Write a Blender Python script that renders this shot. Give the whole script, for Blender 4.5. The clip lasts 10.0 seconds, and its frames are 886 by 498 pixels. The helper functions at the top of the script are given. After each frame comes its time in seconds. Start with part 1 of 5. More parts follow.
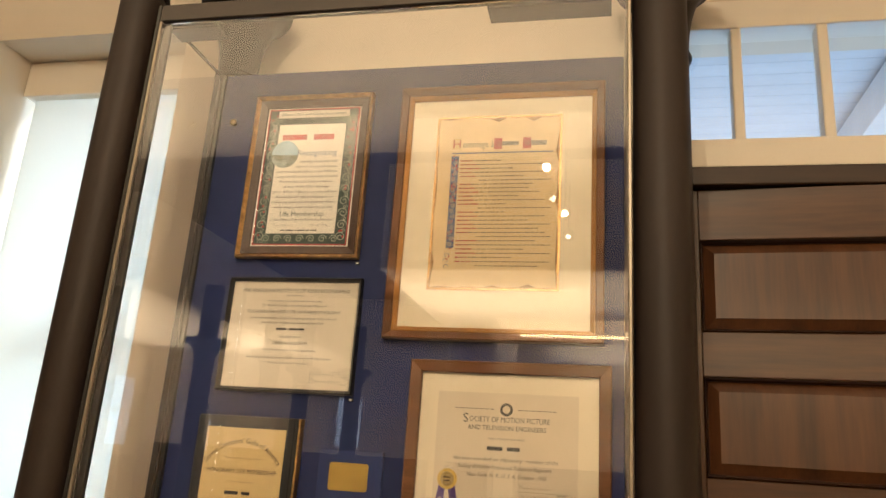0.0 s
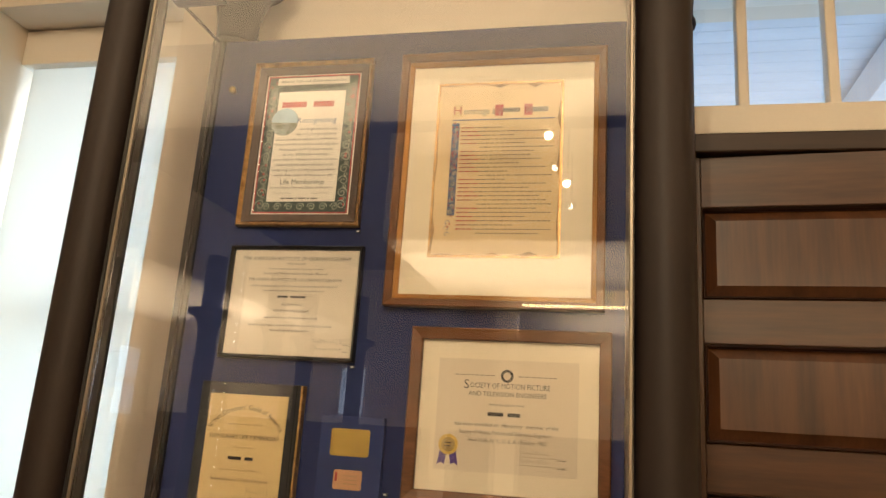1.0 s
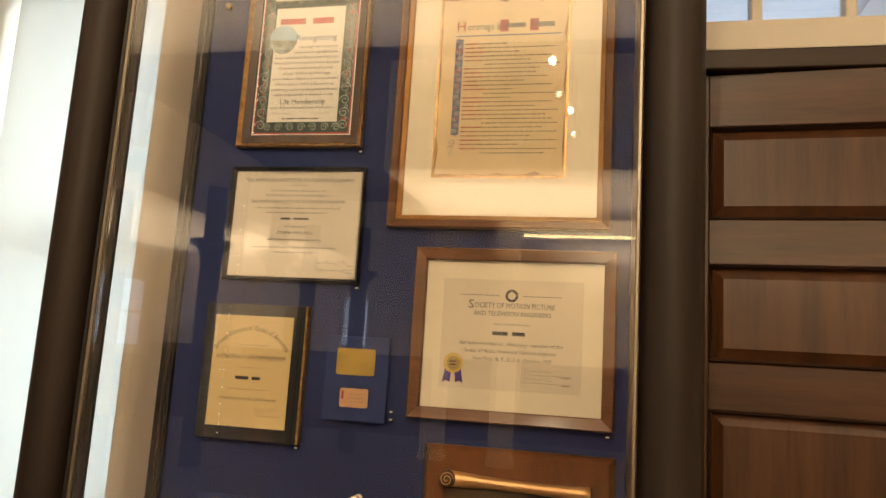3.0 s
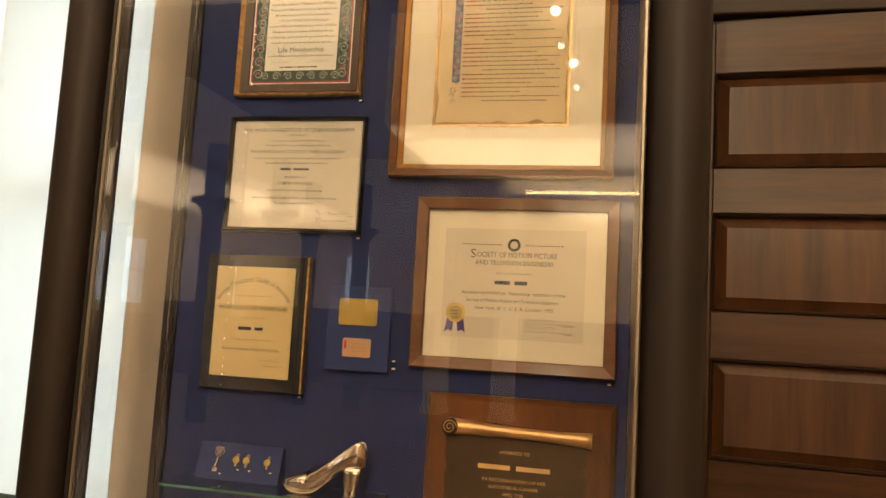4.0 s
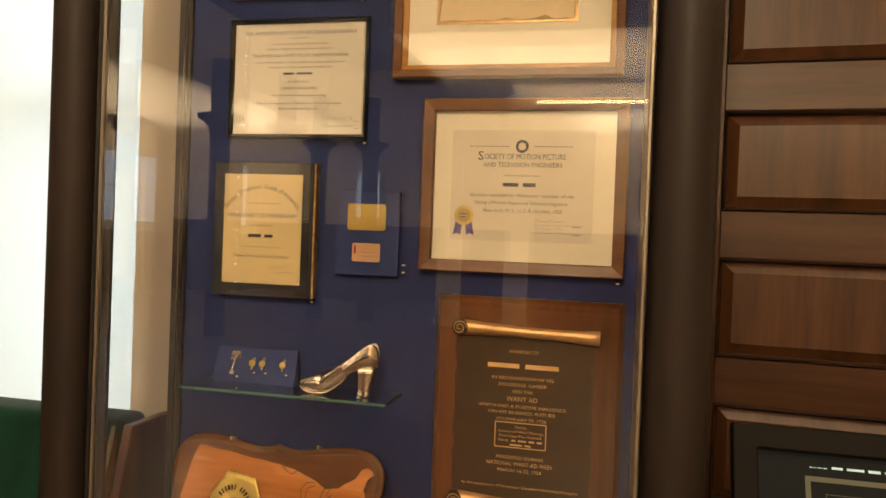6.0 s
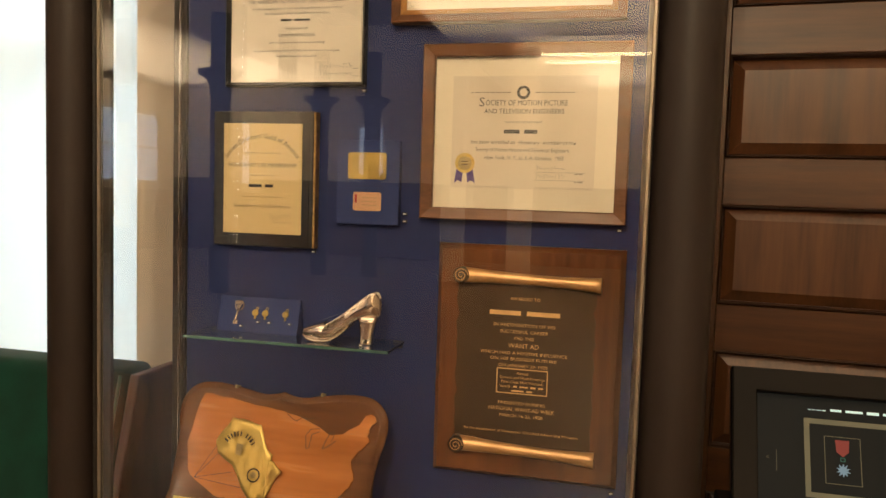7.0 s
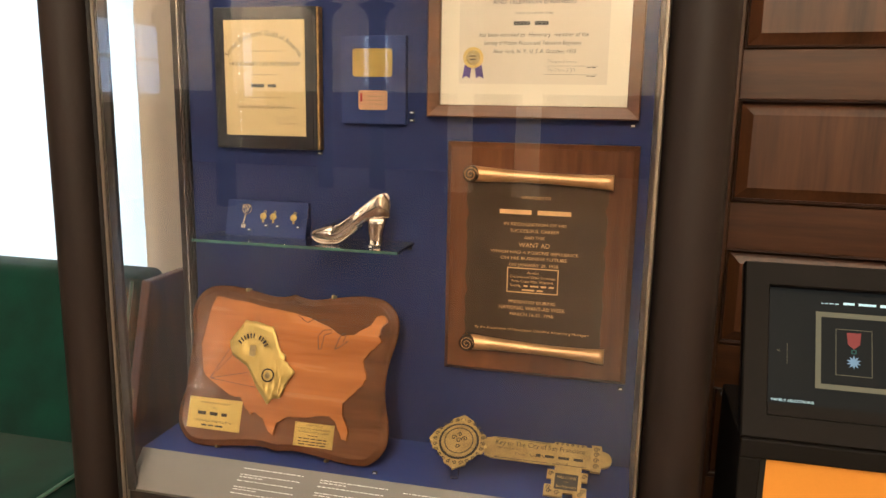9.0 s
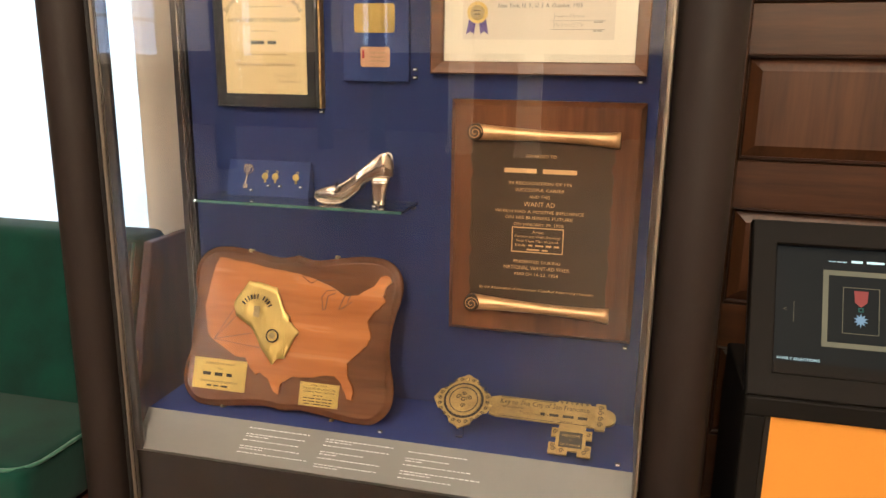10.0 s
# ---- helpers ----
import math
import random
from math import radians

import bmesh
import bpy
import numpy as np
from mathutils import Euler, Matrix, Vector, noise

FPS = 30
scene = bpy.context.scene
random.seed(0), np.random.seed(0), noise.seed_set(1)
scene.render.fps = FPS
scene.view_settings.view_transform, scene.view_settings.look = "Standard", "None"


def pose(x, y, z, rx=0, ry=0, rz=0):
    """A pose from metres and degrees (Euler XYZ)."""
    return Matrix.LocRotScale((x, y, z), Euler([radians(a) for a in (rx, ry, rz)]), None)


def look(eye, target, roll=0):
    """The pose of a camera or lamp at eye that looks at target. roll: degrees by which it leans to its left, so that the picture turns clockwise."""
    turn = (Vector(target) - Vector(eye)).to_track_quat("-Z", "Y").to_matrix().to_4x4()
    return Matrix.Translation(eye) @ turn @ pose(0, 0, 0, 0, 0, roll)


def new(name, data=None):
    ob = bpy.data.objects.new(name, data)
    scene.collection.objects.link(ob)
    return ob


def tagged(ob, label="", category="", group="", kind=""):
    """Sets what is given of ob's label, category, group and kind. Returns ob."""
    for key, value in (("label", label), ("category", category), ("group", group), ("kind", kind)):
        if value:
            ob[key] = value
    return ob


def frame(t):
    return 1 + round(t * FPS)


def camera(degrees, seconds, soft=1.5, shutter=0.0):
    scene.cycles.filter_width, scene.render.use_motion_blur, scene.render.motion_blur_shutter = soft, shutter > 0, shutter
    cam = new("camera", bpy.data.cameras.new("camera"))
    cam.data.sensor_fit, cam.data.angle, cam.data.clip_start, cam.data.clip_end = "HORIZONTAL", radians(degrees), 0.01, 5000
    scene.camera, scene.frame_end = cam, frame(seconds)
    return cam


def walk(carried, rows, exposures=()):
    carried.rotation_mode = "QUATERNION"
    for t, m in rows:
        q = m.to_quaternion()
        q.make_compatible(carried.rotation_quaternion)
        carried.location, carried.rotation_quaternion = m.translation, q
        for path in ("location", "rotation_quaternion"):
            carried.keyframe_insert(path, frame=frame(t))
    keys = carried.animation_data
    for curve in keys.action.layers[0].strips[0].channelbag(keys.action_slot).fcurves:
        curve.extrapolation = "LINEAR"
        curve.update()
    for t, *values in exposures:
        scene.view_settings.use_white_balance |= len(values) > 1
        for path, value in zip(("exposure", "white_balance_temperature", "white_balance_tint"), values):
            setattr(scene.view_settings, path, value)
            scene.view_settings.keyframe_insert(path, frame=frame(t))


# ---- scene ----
cam = camera(61.2, 10.0)
PATH = [
    (0, (1.093, -1.998, 1.467), (0.663, -0.126, 2.027), 3.9),
    (0.5, (1.097, -1.998, 1.466), (0.662, -0.116, 1.985), 3.9),
    (1, (1.097, -1.991, 1.459), (0.661, -0.1, 1.944), 3.8),
    (1.5, (1.094, -1.989, 1.453), (0.658, -0.087, 1.893), 3.8),
    (2, (1.092, -1.985, 1.446), (0.658, -0.074, 1.845), 3.7),
    (2.5, (1.088, -1.978, 1.439), (0.654, -0.058, 1.794), 3.6),
    (4, (1.083, -1.953, 1.408), (0.646, -0.012, 1.607), 3.2),
    (4.5, (1.084, -1.951, 1.4), (0.647, -0.004, 1.53), 2.9),
    (5, (1.083, -1.945, 1.391), (0.646, 0.005, 1.465), 2.8),
    (5.5, (1.086, -1.944, 1.387), (0.638, 0.005, 1.41), 2.5),
    (7, (1.098, -1.938, 1.353), (0.634, 0.003, 1.212), 1.8),
    (7.5, (1.088, -1.933, 1.347), (0.63, 0.003, 1.141), 1.7),
    (8, (1.093, -1.927, 1.336), (0.625, 0.0, 1.074), 1.4),
    (8.5, (1.09, -1.923, 1.325), (0.622, -0.005, 1.006), 1.3),
    (9, (1.091, -1.916, 1.317), (0.618, -0.008, 0.945), 1.0),
    (9.5, (1.083, -1.91, 1.315), (0.616, -0.011, 0.892), 0.9),
    (10, (1.079, -1.905, 1.307), (0.611, -0.018, 0.837), 0.8),
]
EXPOSURES = [(0.0, -0.12, 5950, 10), (2.5, -0.22, 6100, 10), (5.0, -0.12, 6550, 10), (8.0, 0.16, 5600, 10), (10.0, 0.6, 5050, 10)]
walk(cam, [(t, look(e, g, r)) for t, e, g, r in PATH], EXPOSURES)

# ---- world, sun, lights ----
world = bpy.data.worlds.new("world")
scene.world = world
world.use_nodes = True
wn = world.node_tree
sky = wn.nodes.new("ShaderNodeTexSky")
sky.sky_type, sky.sun_disc = "NISHITA", False
sky.sun_elevation, sky.sun_rotation = radians(42), radians(120)
wn.links.new(sky.outputs[0], wn.nodes["Background"].inputs[0])
wn.nodes["Background"].inputs[1].default_value = 0.15

sun = new("sun", bpy.data.lights.new("sun", "SUN"))
sun.data.energy, sun.data.angle, sun.data.color = 3.0, radians(0.5), (1, 0.95, 0.87)
sun.matrix_world = look((6, 8, 9), (0, 1.2, 0))


def area_lamp(name, place, target, size, watts, colour, size_y=0):
    lamp = bpy.data.lights.new(name, "AREA")
    lamp.energy, lamp.color, lamp.size = watts, colour, size
    if size_y:
        lamp.shape, lamp.size_y = "RECTANGLE", size_y
    else:
        lamp.shape = "DISK"
    ob = new(name, lamp)
    ob.matrix_world = look(place, target)
    return ob


WARM = (1.0, 0.755, 0.475)
SPOT_W = 29
# lamps without fixtures, added to brighten the far ceilings mirrored in the glass
area_lamp("far_ceiling_fill", (1.9, -7.8, 3.1), (1.9, -7.8, 9), 7.0, 280, WARM, 2.2)
area_lamp("end_ceiling_fill", (3.0, -12.4, 3.0), (3.0, -12.4, 9), 5.4, 320, WARM, 2.2)
area_lamp("side_ceiling_fill", (-7.0, -10.6, 3.1), (-7.0, -10.6, 9), 3.0, 300, WARM, 5.5)
# unseen lamp without a fixture, added to brighten the low ceiling
area_lamp("low_ceiling_fill", (0.8, -2.3, 3.12), (0.8, -2.3, 9), 8.0, 215, WARM, 1.9)
# lamp added below the porch in place of bounced daylight
area_lamp("porch_fill", (2.2, 2.4, 0.4), (2.2, 2.2, 9), 3.5, 88, (0.52, 0.76, 1.0), 2.6)
# daylight behind the lowered shade
area_lamp("window_daylight", (-1.0, 1.0, 1.7), (-1.0, 0, 1.7), 0.95, 46, (0.76, 0.91, 1.0), 2.4)

# ---- materials ----


def material(name, colour, rough=0.6, metal=0.0, scale=8.0, vary=0.15, bump=0.1, fine=120.0, stretch=(1, 1, 1), coat=0.0,
             sheen=0.0, colour2=None, spec=0.5):
    """A surface with large and fine variation of colour, gloss and relief."""
    m = bpy.data.materials.new(name)
    m.use_nodes = True
    n, l = m.node_tree.nodes, m.node_tree.links
    p = n["Principled BSDF"]
    p.inputs["Roughness"].default_value, p.inputs["Metallic"].default_value = rough, metal
    p.inputs["Coat Weight"].default_value, p.inputs["Coat Roughness"].default_value = coat, 0.12
    p.inputs["Sheen Weight"].default_value, p.inputs["Specular IOR Level"].default_value = sheen, spec
    co, mp, info = n.new("ShaderNodeTexCoord"), n.new("ShaderNodeMapping"), n.new("ShaderNodeObjectInfo")
    mp.inputs["Scale"].default_value = stretch
    l.new(co.outputs["Object"], mp.inputs[0])
    off = n.new("ShaderNodeVectorMath")
    off.operation = "MULTIPLY_ADD"
    l.new(info.outputs["Random"], off.inputs[0])
    off.inputs[1].default_value = (7, 5, 9)
    l.new(mp.outputs[0], off.inputs[2])
    big, small = n.new("ShaderNodeTexNoise"), n.new("ShaderNodeTexNoise")
    big.inputs["Scale"].default_value, big.inputs["Detail"].default_value = scale, 6
    small.inputs["Scale"].default_value, small.inputs["Detail"].default_value = fine, 3
    l.new(off.outputs[0], big.inputs["Vector"])
    l.new(off.outputs[0], small.inputs["Vector"])
    add = n.new("ShaderNodeMath")
    add.operation = "MULTIPLY_ADD"
    l.new(small.outputs[0], add.inputs[0])
    add.inputs[1].default_value = 0.35
    l.new(big.outputs[0], add.inputs[2])
    ramp = n.new("ShaderNodeValToRGB")
    c2 = colour2 or tuple(c * (1 + vary) for c in colour)
    c1 = tuple(c * (1 - vary) for c in colour)
    ramp.color_ramp.elements[0].position, ramp.color_ramp.elements[1].position = 0.45, 0.9
    ramp.color_ramp.elements[0].color, ramp.color_ramp.elements[1].color = (*c1, 1), (*c2, 1)
    l.new(add.outputs[0], ramp.inputs[0])
    l.new(ramp.outputs[0], p.inputs["Base Color"])
    if bump:
        b = n.new("ShaderNodeBump")
        b.inputs["Strength"].default_value, b.inputs["Distance"].default_value = bump, 0.002
        l.new(add.outputs[0], b.inputs["Height"])
        l.new(b.outputs[0], p.inputs["Normal"])
    rr = n.new("ShaderNodeMapRange")
    rr.inputs[3].default_value, rr.inputs[4].default_value = max(rough - 0.08, 0.03), min(rough + 0.08, 1)
    l.new(big.outputs[0], rr.inputs[0])
    l.new(rr.outputs[0], p.inputs["Roughness"])
    return m


def wood(name, dark, light, rough=0.4, along="x", coat=0.2, grain=1.0, spec=0.3):
    stretch = {"x": (0.07, 1, 1), "y": (1, 0.07, 1), "z": (1, 1, 0.07)}[along]
    return material(name, dark, rough, 0, 22 * grain, 0.1, 0.12, 160 * grain, stretch, coat, 0, light, spec)


def glass(name, tint=(1, 1, 1), rough=0.0):
    m = bpy.data.materials.new(name)
    m.use_nodes = True
    p = m.node_tree.nodes["Principled BSDF"]
    p.inputs["Base Color"].default_value = (*tint, 1)
    p.inputs["Roughness"].default_value, p.inputs["IOR"].default_value = rough, 1.5
    p.inputs["Transmission Weight"].default_value = 1
    return m


def glow(name, colour, strength):
    m = bpy.data.materials.new(name)
    m.use_nodes = True
    p = m.node_tree.nodes["Principled BSDF"]
    p.inputs["Base Color"].default_value = (*colour, 1)
    p.inputs["Emission Color"].default_value = (*colour, 1)
    p.inputs["Emission Strength"].default_value, p.inputs["Specular IOR Level"].default_value = strength, 0.1
    return m


CREAM = material("cream_paint", (0.74, 0.66, 0.54), 0.6, 0, 2.5, 0.04, 0.05, 260)
TRIM = material("white_trim_paint", (0.78, 0.72, 0.62), 0.4, 0, 3, 0.04, 0.04, 200)
CEIL = material("ceiling_paint", (0.80, 0.74, 0.64), 0.8, 0, 2, 0.03, 0.04, 200)
FLOORWOOD = wood("floor_wood", (0.07, 0.035, 0.018), (0.12, 0.06, 0.03), 0.35, "x")
DOORWOOD = wood("stained_door_wood", (0.046, 0.0165, 0.0055), (0.092, 0.035, 0.0125), 0.38, "x", 0.22, 1.0, 0.45)
DOORPANEL = wood("stained_panel_wood", (0.050, 0.018, 0.0058), (0.112, 0.043, 0.015), 0.38, "z", 0.22, 0.7, 0.45)
DOORSTILE = wood("stained_stile_wood", (0.042, 0.0155, 0.0055), (0.076, 0.030, 0.011), 0.38, "z", 0.22, 1.0, 0.45)
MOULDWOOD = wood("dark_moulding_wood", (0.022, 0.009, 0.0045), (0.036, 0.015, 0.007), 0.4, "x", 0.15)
BRONZE = material("bronze_paint", (0.024, 0.016, 0.013), 0.5, 0.1, 5, 0.2, 0.10, 180, (1, 1, 0.3), spec=0.3)
CASEMETAL = material("case_metal", (0.055, 0.047, 0.042), 0.4, 0.5, 6, 0.12, 0.05, 150)
SATIN = material("satin_edge_metal", (0.30, 0.26, 0.21), 0.38, 0.8, 6, 0.08, 0.04, 150)
NAVY = material("navy_fabric_panel", (0.0078, 0.0170, 0.086), 0.85, 0, 3, 0.10, 0.25, 700)
# navy made lighter in colour, for light falling on the deck
NAVYLIT = material("navy_cloth_toplit", (0.017, 0.034, 0.165), 0.8, 0, 4, 0.10, 0.2, 600)
NAVYCARD = material("blue_mount_card", (0.014, 0.028, 0.118), 0.8, 0, 3, 0.08, 0.15, 500)
LABELGREY = material("grey_label_panel", (0.20, 0.185, 0.165), 0.6, 0, 4, 0.05, 0.06, 300)
VELVET = material("green_velvet", (0.0030, 0.032, 0.021), 0.85, 0, 7, 0.4, 0.4, 300, (1, 1, 1), 0, 0.15, spec=0.15)
PIPING = material("green_piping", (0.03, 0.12, 0.075), 0.7, 0, 30, 0.2, 0.3, 400, (1, 1, 1), 0, 0.5)
MAHOGANY = wood("mahogany", (0.055, 0.016, 0.010), (0.10, 0.032, 0.018), 0.35, "z", 0.3)
GLASS = glass("case_glass", (1, 1, 1))
SHELFGLASS = glass("shelf_glass", (0.80, 0.95, 0.90))
BLACK = material("black_paint", (0.012, 0.011, 0.010), 0.35, 0, 6, 0.2, 0.06, 200)


def shade_cloth():
    m = bpy.data.materials.new("shade_cloth")
    m.use_nodes = True
    n, l = m.node_tree.nodes, m.node_tree.links
    d, t, mix = n.new("ShaderNodeBsdfDiffuse"), n.new("ShaderNodeBsdfTranslucent"), n.new("ShaderNodeMixShader")
    weave = n.new("ShaderNodeTexNoise")
    weave.inputs["Scale"].default_value = 900
    ramp = n.new("ShaderNodeValToRGB")
    ramp.color_ramp.elements[0].color, ramp.color_ramp.elements[1].color = (0.70, 0.70, 0.66, 1), (0.82, 0.82, 0.78, 1)
    l.new(weave.outputs[0], ramp.inputs[0])
    l.new(ramp.outputs[0], d.inputs[0])
    l.new(ramp.outputs[0], t.inputs[0])
    mix.inputs[0].default_value = 0.55
    l.new(d.outputs[0], mix.inputs[1])
    l.new(t.outputs[0], mix.inputs[2])
    l.new(mix.outputs[0], n["Material Output"].inputs[0])
    return m


SHADE = shade_cloth()

# ---- builders ----


def box(bm, x0, x1, y0, y1, z0, z1, bevel=0.0, seg=1):
    m = Matrix.Translation(((x0 + x1) / 2, (y0 + y1) / 2, (z0 + z1) / 2)) @ Matrix.Diagonal((abs(x1 - x0), abs(y1 - y0), abs(z1 - z0), 1))
    r = bmesh.ops.create_cube(bm, size=1, matrix=m)
    if bevel:
        edges = {e for v in r["verts"] for e in v.link_edges}
        bmesh.ops.bevel(bm, geom=list(edges), offset=bevel, segments=seg, profile=0.5, affect="EDGES")
    return bm


def block(x0, x1, y0, y1, z0, z1, bevel=0.0, seg=1):
    return box(bmesh.new(), x0, x1, y0, y1, z0, z1, bevel, seg)


def lathe(profile, steps=32, bm=None, centre=(0, 0, 0)):
    """A turned shape from (radius, height) pairs."""
    bm = bm or bmesh.new()
    rings = []
    for r, z in profile:
        rings.append([bm.verts.new((centre[0] + r * math.cos(2 * math.pi * i / steps), centre[1] + r * math.sin(2 * math.pi * i / steps), centre[2] + z))
                      for i in range(steps)])
    for a, b in zip(rings, rings[1:]):
        for i in range(steps):
            bm.faces.new((a[i], a[(i + 1) % steps], b[(i + 1) % steps], b[i])).smooth = True
    bm.faces.new(rings[0][::-1])
    bm.faces.new(rings[-1])
    return bm


def sheet(points, depth, axis="y"):
    """A plate with the outline given as (x, z), from y = 0 to y = -depth."""
    bm = bmesh.new()
    front = [bm.verts.new((x, -depth, z)) for x, z in points]
    back = [bm.verts.new((x, 0, z)) for x, z in points]
    f = bm.faces.new(front)
    b = bm.faces.new(back[::-1])
    for i in range(len(points)):
        j = (i + 1) % len(points)
        bm.faces.new((front[j], front[i], back[i], back[j]))
    bmesh.ops.recalc_face_normals(bm, faces=bm.faces[:])
    bmesh.ops.triangulate(bm, faces=[f, b])
    return bm


def frustum(x0, x1, z0, z1, inset, y0, y1):
    """A raised field: a flat front at y1 with slopes down to y0 round it."""
    bm = bmesh.new()
    o = [bm.verts.new(p) for p in ((x0, y0, z0), (x1, y0, z0), (x1, y0, z1), (x0, y0, z1))]
    i = [bm.verts.new(p) for p in ((x0 + inset, y1, z0 + inset), (x1 - inset, y1, z0 + inset), (x1 - inset, y1, z1 - inset), (x0 + inset, y1, z1 - inset))]
    bm.faces.new(i)
    for k in range(4):
        bm.faces.new((o[k], o[(k + 1) % 4], i[(k + 1) % 4], i[k]))
    bm.faces.new(o[::-1])
    return bm


def ring(x0, x1, z0, z1, w, y0, y1, lip=0.0, y2=None):
    """A mitred frame: outer rectangle, width w, from y0 (back) to y1 (front outer), inner edge at y2."""
    y2 = y1 if y2 is None else y2
    bm = bmesh.new()
    def loop(d, y):
        return [bm.verts.new(p) for p in ((x0 + d, y, z0 + d), (x1 - d, y, z0 + d), (x1 - d, y, z1 - d), (x0 + d, y, z1 - d))]
    loops = [loop(0, y0), loop(0, y1 + lip), loop(lip, y1), loop(w - lip, y2), loop(w, y2 + lip), loop(w, y0)]
    for a, b in zip(loops, loops[1:] + loops[:1]):
        for k in range(4):
            bm.faces.new((a[k], a[(k + 1) % 4], b[(k + 1) % 4], b[k]))
    bmesh.ops.recalc_face_normals(bm, faces=bm.faces[:])
    return bm


def torus(r, t, n=24, m=8):
    """A ring of round section lying flat."""
    bm = bmesh.new()
    loops = [[bm.verts.new(((r + t * math.cos(2 * math.pi * k / m)) * math.cos(2 * math.pi * i / n), (r + t * math.cos(2 * math.pi * k / m)) * math.sin(2 * math.pi * i / n), t * math.sin(2 * math.pi * k / m)))
              for k in range(m)] for i in range(n)]
    for i in range(n):
        a, b = loops[i], loops[(i + 1) % n]
        for k in range(m):
            bm.faces.new((a[k], b[k], b[(k + 1) % m], a[(k + 1) % m])).smooth = True
    return bm


def thing(name, label, category, m=None, group="", kind=""):
    ob = tagged(new(name), label, category, group, kind)
    ob.empty_display_size = 0.1
    if m is not None:
        ob.matrix_world = m
    return ob


def part(name, bm, mat, parent=None, label="", m=None):
    """Links a bmesh as one mesh object under a thing or a part."""
    if isinstance(bm, bmesh.types.BMesh):
        me = bpy.data.meshes.new(name)
        bm.to_mesh(me)
        bm.free()
    else:
        me = bm
    if mat and not me.materials:
        me.materials.append(mat)
    ob = new(name, me)
    if parent:
        ob.parent = parent
    if m is not None:
        ob.matrix_basis = m
    return tagged(ob, label)


def smooth(ob):
    for p in ob.data.polygons:
        p.use_smooth = True
    return ob


def setting(name, bm, mat, label, category):
    return tagged(part(name, bm, mat), label, category, "", "structure")


# ---- the room ----
FLOOR_Z, CEILING_Z, HIGH_Z = 0.0, 3.6, 4.7
WALL_Y, WALL_BACK = 0.35, 0.72
ROOM_X0, ROOM_X1, ROOM_Y0 = -9.0, 6.0, -14.0
WIN_X0, WIN_X1, WIN_Z0, WIN_Z1 = -1.44, -0.55, 0.62, 3.09
DOOR_X0, DOOR_X1, DOOR_Z, TRANSOM_Z0, TRANSOM_Z1 = 1.30, 2.30, 2.37, 2.45, 3.06

wall = bmesh.new()
for x0, x1, z0, z1 in ((ROOM_X0, WIN_X0, 0, 3.6), (WIN_X0, WIN_X1, 0, WIN_Z0), (WIN_X0, WIN_X1, WIN_Z1, 3.6), (WIN_X1, DOOR_X0, 0, 3.6),
                       (DOOR_X0, DOOR_X1, TRANSOM_Z1, 3.6), (DOOR_X1, ROOM_X1, 0, 3.6)):
    box(wall, x0, x1, WALL_Y, WALL_BACK, z0, z1)
setting("wall_north", wall, CREAM, "cream painted wall with a window and a door", "wall")
setting("wall_west", block(ROOM_X0 - 0.2, ROOM_X0, ROOM_Y0, WALL_Y, 0, 4.9), CREAM, "cream painted side wall", "wall")
setting("wall_east", block(ROOM_X1, ROOM_X1 + 0.2, ROOM_Y0, WALL_Y, 0, 4.9), CREAM, "cream painted side wall", "wall")
setting("wall_south", block(ROOM_X0 - 0.2, ROOM_X1 + 0.2, ROOM_Y0 - 0.2, ROOM_Y0, 0, 4.9), CREAM, "cream painted far wall", "wall")
setting("floor", block(ROOM_X0 - 0.2, ROOM_X1 + 0.2, ROOM_Y0 - 0.2, WALL_BACK, -0.2, 0), FLOORWOOD, "dark polished wooden floor", "floor")
# low cream ceilings round a high dark one
low = bmesh.new()
box(low, ROOM_X0, ROOM_X1, -3.4, WALL_BACK, CEILING_Z, 4.9)
box(low, -1.45, ROOM_X1, -9.3, -6.6, CEILING_Z, 4.9)
box(low, -1.45, -0.5, ROOM_Y0, -9.3, CEILING_Z, 4.9)
box(low, -0.5, ROOM_X1, -10.9, -9.3, CEILING_Z + 0.28, 4.9)
box(low, -0.5, ROOM_X1, ROOM_Y0, -10.9, CEILING_Z, 4.9)
box(low, ROOM_X0, -5.2, ROOM_Y0, -7.4, CEILING_Z, 4.9)
setting("ceiling", low, CEIL, "cream painted dropped ceiling", "ceiling")
# cream ceiling in shade; a dark wood colour stands for the shade
setting("ceiling_high", block(ROOM_X0 - 0.2, ROOM_X1 + 0.2, ROOM_Y0 - 0.2, WALL_BACK, 4.9, 5.0), MOULDWOOD, "high ceiling, its shade put into a dark colour", "ceiling")
# dark boards added so the case glass mirrors little light low down
for name, b in (("wainscot_south", (ROOM_X0, ROOM_X1, ROOM_Y0, ROOM_Y0 + 0.04, 0, 1.6)), ("wainscot_west", (ROOM_X0, ROOM_X0 + 0.04, ROOM_Y0 + 0.05, WALL_Y - 0.01, 0, 1.3))):
    setting(name, block(*b, 0.01), DOORWOOD, "dark wooden board added to dim low reflections", "trim")

